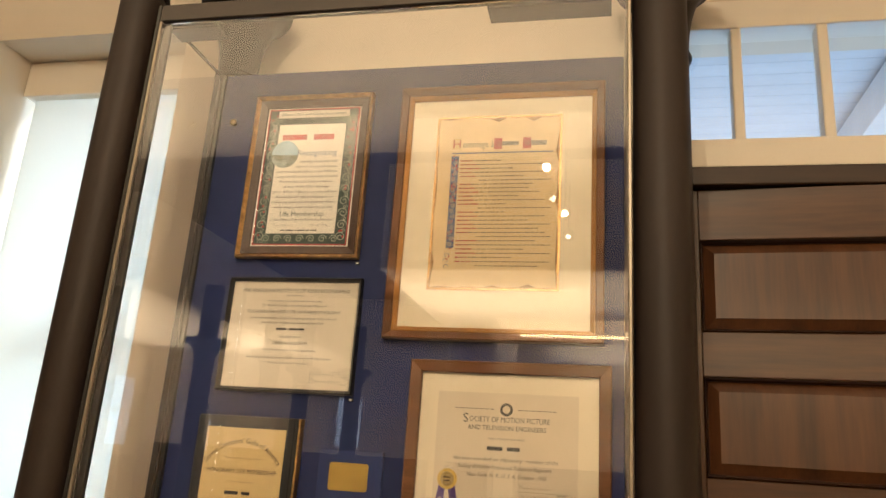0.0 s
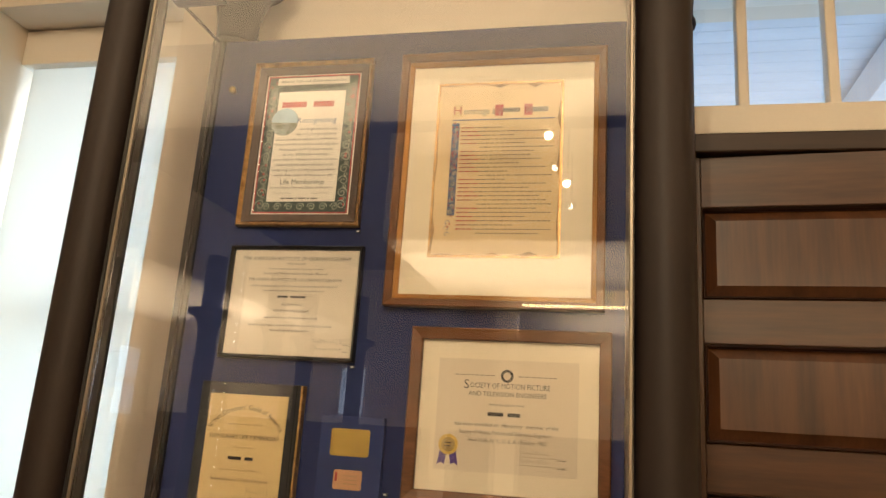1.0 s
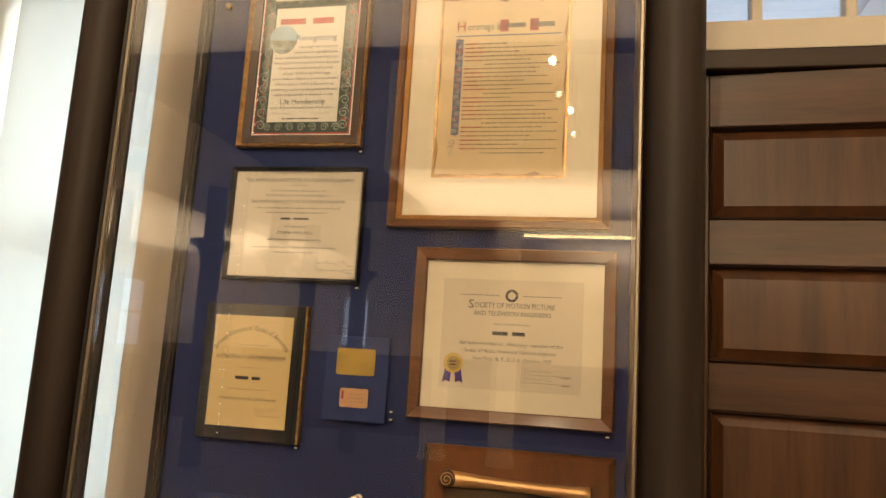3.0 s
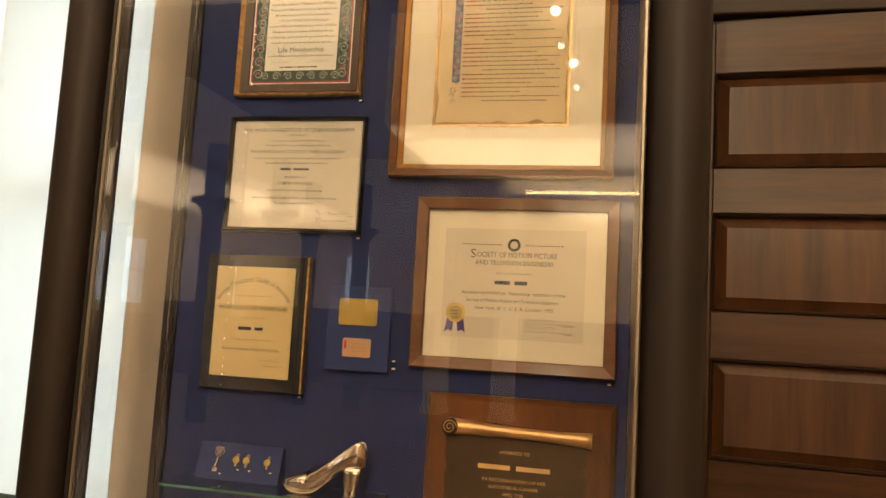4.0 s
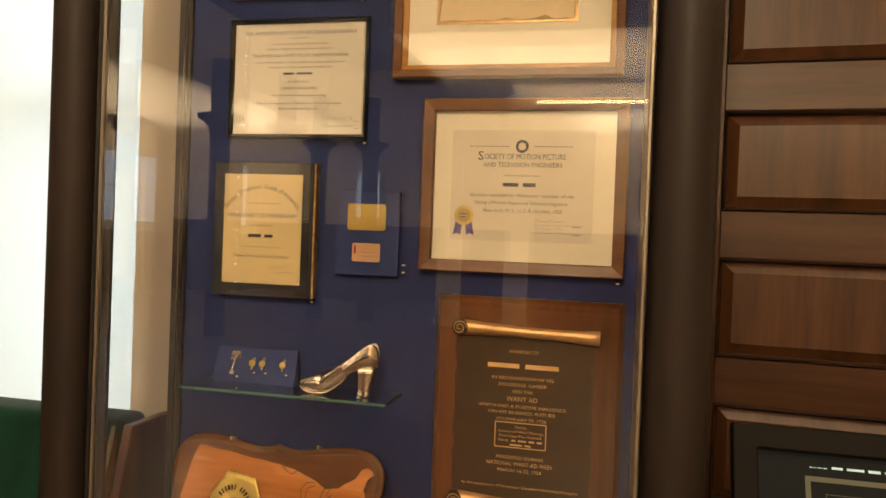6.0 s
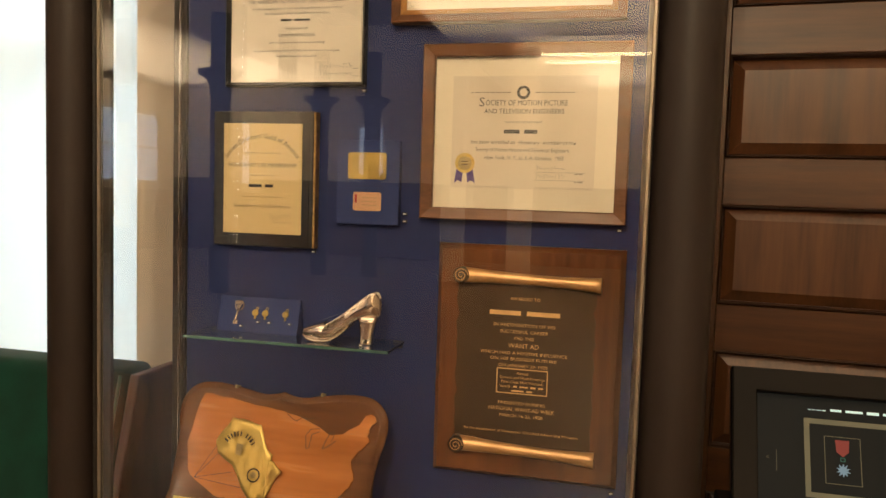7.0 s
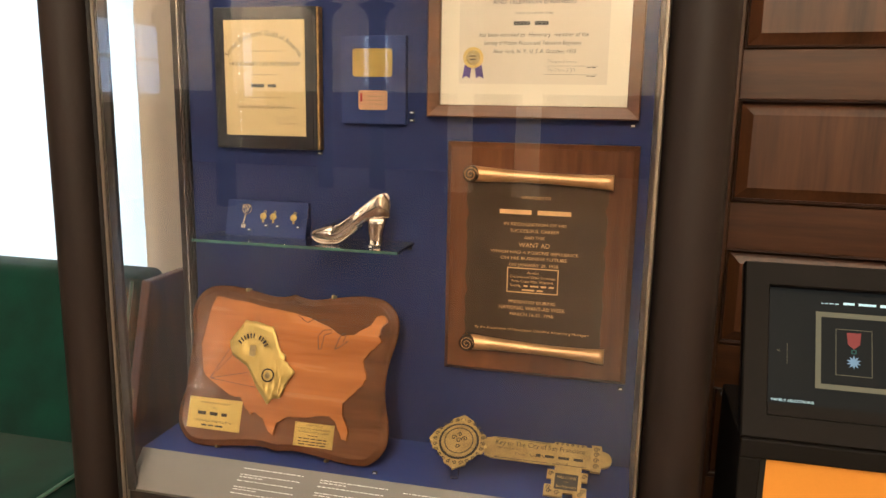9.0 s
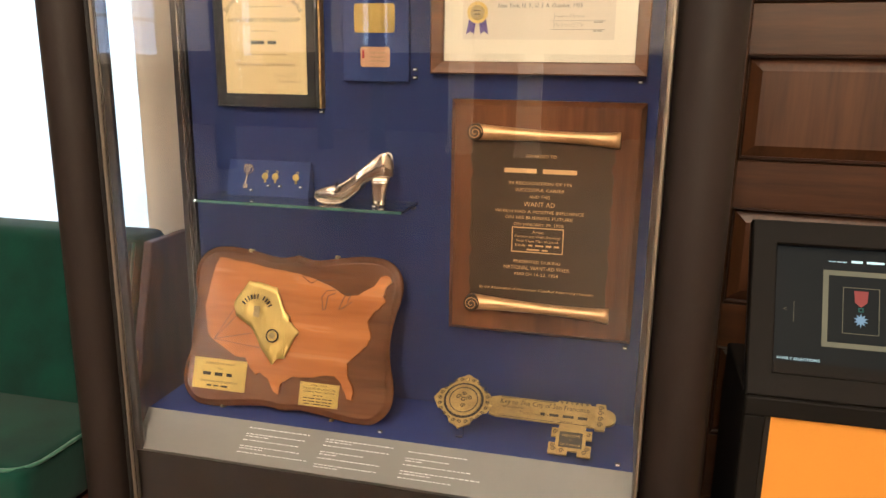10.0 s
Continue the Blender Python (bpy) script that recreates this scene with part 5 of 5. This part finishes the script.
edge = [(-2.88, -0.515, 0.300), (-0.43, -0.515, 0.300)] + [(-0.43 + 0.083 * math.sin(a), -0.435 - 0.08 * math.cos(a), 0.300) for a in np.linspace(0.1, 1.5, 8)] + [(-0.347, -0.12, 0.300)]
cord(edge, 0.005, "piping", PIPING, seat)
cord([(-0.350, -0.012 - (0.80 - z) * 0.28 + 0.012, z) for z in np.linspace(0.31, 0.785, 12)], 0.005, "piping", PIPING, seat)
cord([(-2.88, 0.02, 0.788), (-0.36, 0.02, 0.788)], 0.004, "piping", PIPING, seat)
bm = block(-0.333, -0.300, 0.02, 0.22, 0.0, 0.785, 0.006, 2)
for vtx in bm.verts:
    if vtx.co.y < 0.1:
        vtx.co.y -= (0.80 - vtx.co.z) * 0.28
part("end_panel", bm, MAHOGANY, bench, "mahogany end panel")
part("base", block(-2.9, -0.35, -0.48, 0.2, 0.0, 0.115, 0.006), MAHOGANY, bench, "mahogany base")
setting("wainscot_north", block(WIN_X1 + 0.05, 1.29, WALL_Y - 0.022, WALL_Y - 0.001, 0.0, 0.62, 0.004), TRIM, "low painted wainscot board", "trim")
setting("wainscot_rail", block(WIN_X1 + 0.05, 1.29, WALL_Y - 0.030, WALL_Y - 0.0225, 0.46, 0.50, 0.002), TRIM, "painted wainscot rail", "trim")

# ---- screen kiosk ----
kiosk = thing("screen_kiosk", "dark metal kiosk with a tilted screen and an orange panel", "kiosk", pose(1.355, -0.30, 0))
KDARK = material("dark_kiosk_metal", (0.012, 0.0105, 0.0095), 0.6, 0.0, 5, 0.15, 0.08, 200, spec=0.1)
part("body", block(0.0, 0.86, 0.0, 0.34, 0.0, 0.632, 0.006, 2), KDARK, kiosk, "dark metal box")
part("front_rail", block(0.0, 0.86, -0.012, -0.0005, 0.594, 0.636, 0.003, 2), KDARK, kiosk)
part("front_stile", block(0.0, 0.042, -0.012, -0.0005, 0.0, 0.5935, 0.003, 2), KDARK, kiosk)
part("inner_stile", block(0.0425, 0.054, -0.006, -0.0005, 0.0, 0.5935, 0.001), BLACK, kiosk)
part("orange_panel", block(0.0545, 0.86, -0.004, -0.0005, 0.0, 0.5935), material("orange_panel_paint", (0.80, 0.33, 0.025), 0.5, 0, 3, 0.04, 0.03, 200), kiosk, "plain orange panel")
TL = pose(0, 0.0, 0.636, -23.0)
BH, BW = 0.385, 0.86
part("bezel", ring(0, BW, 0, BH, 0.052, 0.03, 0.0, 0.003), KDARK, kiosk, "wide dark bezel", TL)
part("bezel_sill", block(0.053, BW - 0.053, 0.0002, 0.03, 0.0525, 0.078), KDARK, kiosk, "", TL)
part("head_back", block(0.001, BW - 0.001, 0.0305, 0.05, 0.001, BH - 0.001), BLACK, kiosk, "", TL)
screen = part("screen", block(0.053, BW - 0.053, 0.020, 0.029, 0.078, BH - 0.0525), glow("screen_dark", (0.006, 0.0068, 0.0066), 0.6), kiosk, "lit dark screen", TL)
S_GOLD, S_WHITE, S_RED, S_BLUE = glow("screen_gold", (0.10, 0.095, 0.06), 0.5), glow("screen_white", (0.45, 0.62, 0.62), 0.6), glow("screen_red", (0.15, 0.035, 0.03), 0.5), glow("screen_blue", (0.12, 0.19, 0.26), 0.6)
S_TEAL = glow("screen_teal", (0.02, 0.07, 0.06), 0.5)
part("picture_frame", ring(0.150, 0.400, 0.118, 0.285, 0.011, 0.0199, 0.0195), S_GOLD, screen, "gold picture frame on the screen")
part("picture_line", ring(0.190, 0.262, 0.150, 0.250, 0.0012, 0.0199, 0.0195), S_GOLD, screen)
part("ribbon_picture", sheet([(0.212, 0.243), (0.240, 0.243), (0.238, 0.218), (0.226, 0.208), (0.214, 0.218)], 0.0004), S_RED, screen, "red medal ribbon", pose(0, 0.0199, 0))
part("wreath_picture", ring(0.221, 0.231, 0.198, 0.207, 0.002, 0.0199, 0.0195), S_TEAL, screen)
star = [(0.226 + (0.015 if k % 2 else 0.0075) * math.cos(2 * math.pi * k / 20), 0.180 + (0.015 if k % 2 else 0.0075) * math.sin(2 * math.pi * k / 20)) for k in range(20)]
part("star_picture", sheet(star, 0.0004), S_BLUE, screen, "", pose(0, 0.0199, 0))
bars(screen, 0.205, 0.420, 0.306, 0.009, S_WHITE, 0.0197, 3, 5)
bars(screen, 0.160, 0.198, 0.304, 0.003, S_WHITE, 0.0197, 4, 4)
text(screen, "FAMILY SELECTIONS", 0.062, 0.083, 0.006, S_WHITE, 0.085, 0.0197, 0, "LEFT")
text(screen, "<", 0.075, 0.188, 0.010, S_GOLD, None, 0.0197)
part("rule", block(0.0925, 0.0935, 0.0195, 0.0199, 0.165, 0.210), S_GOLD, screen)

# ---- porch outside the transom ----
PORCH = material("porch_paint", (0.66, 0.70, 0.76), 0.6, 0, 3, 0.08, 0.15, 60, (0.3, 1, 1))
porch = thing("porch_ceiling", "pale painted porch ceiling of wide boards", "porch ceiling", None, "", "structure")
for k in range(26):
    y0 = 0.95 + k * 0.125
    part("plank", block(0.0, 7.0, y0, y0 + 0.115, 3.42 + k * 0.006, 3.45 + k * 0.006, 0.003), PORCH, porch)
# unseen board added so bright sky doesn't show between the planks
part("backing", block(0.0, 7.0, 0.95, 4.29, 3.62, 3.64), MOULDWOOD, porch, "dark board added above the gaps to block the sky")
for x in (1.15, 2.35, 3.6):
    part("rafter", block(x, x + 0.14, 0.95, 4.3, 3.22, 3.415, 0.004), PORCH, porch)
part("fascia", block(0.0, 7.0, 4.3, 4.36, 3.1, 3.7), PORCH, porch)
pav = setting("ground", block(-60, 60, 0.73, 60, -0.3, -0.15), material("pavement", (0.34, 0.33, 0.31), 0.8, 0, 0.8, 0.15, 0.2, 20), "pale concrete ground outside", "ground")

# ---- columns and furniture across the room ----
for x, y in ((-4.05, -7.6), (-5.6, -7.8), (-3.75, -10.2), (-2.9, -10.3)):
    column("column", x, y, 0.13, 2.55, 0.16, "dark round column with a flared capital across the room")
for x, y in ((-0.45, -10.2), (-1.55, -10.4)):
    pil = thing("pillar", "pale painted square pillar across the room", "pillar", pose(x, y, 0), "pale pillars")
    part("shaft", block(-0.17, 0.17, -0.17, 0.17, 0.12, 3.42, 0.01), TRIM, pil)
    part("base", block(-0.20, 0.20, -0.20, 0.20, 0.0, 0.1195, 0.01), TRIM, pil)
    part("cap", block(-0.20, 0.20, -0.20, 0.20, 3.4205, 3.595, 0.01), TRIM, pil)
gr = thing("air_grille", "white ceiling air grille with thin slats", "air grille", pose(0.35, -3.05, 3.5995))
part("frame", merge([block(-0.25, 0.25, -0.15, -0.13, -0.012, 0), block(-0.25, 0.25, 0.13, 0.15, -0.012, 0), block(-0.25, -0.23, -0.1295, 0.1295, -0.012, 0), block(0.23, 0.25, -0.1295, 0.1295, -0.012, 0)]), TRIM, gr)
part("backing", block(-0.2295, 0.2295, -0.1295, 0.1295, -0.003, -0.001), BLACK, gr)
for k in range(9):
    part("slat", block(-0.2295, 0.2295, -0.118 + k * 0.0295 - 0.008, -0.118 + k * 0.0295 + 0.008, -0.010, -0.0035), TRIM, gr)
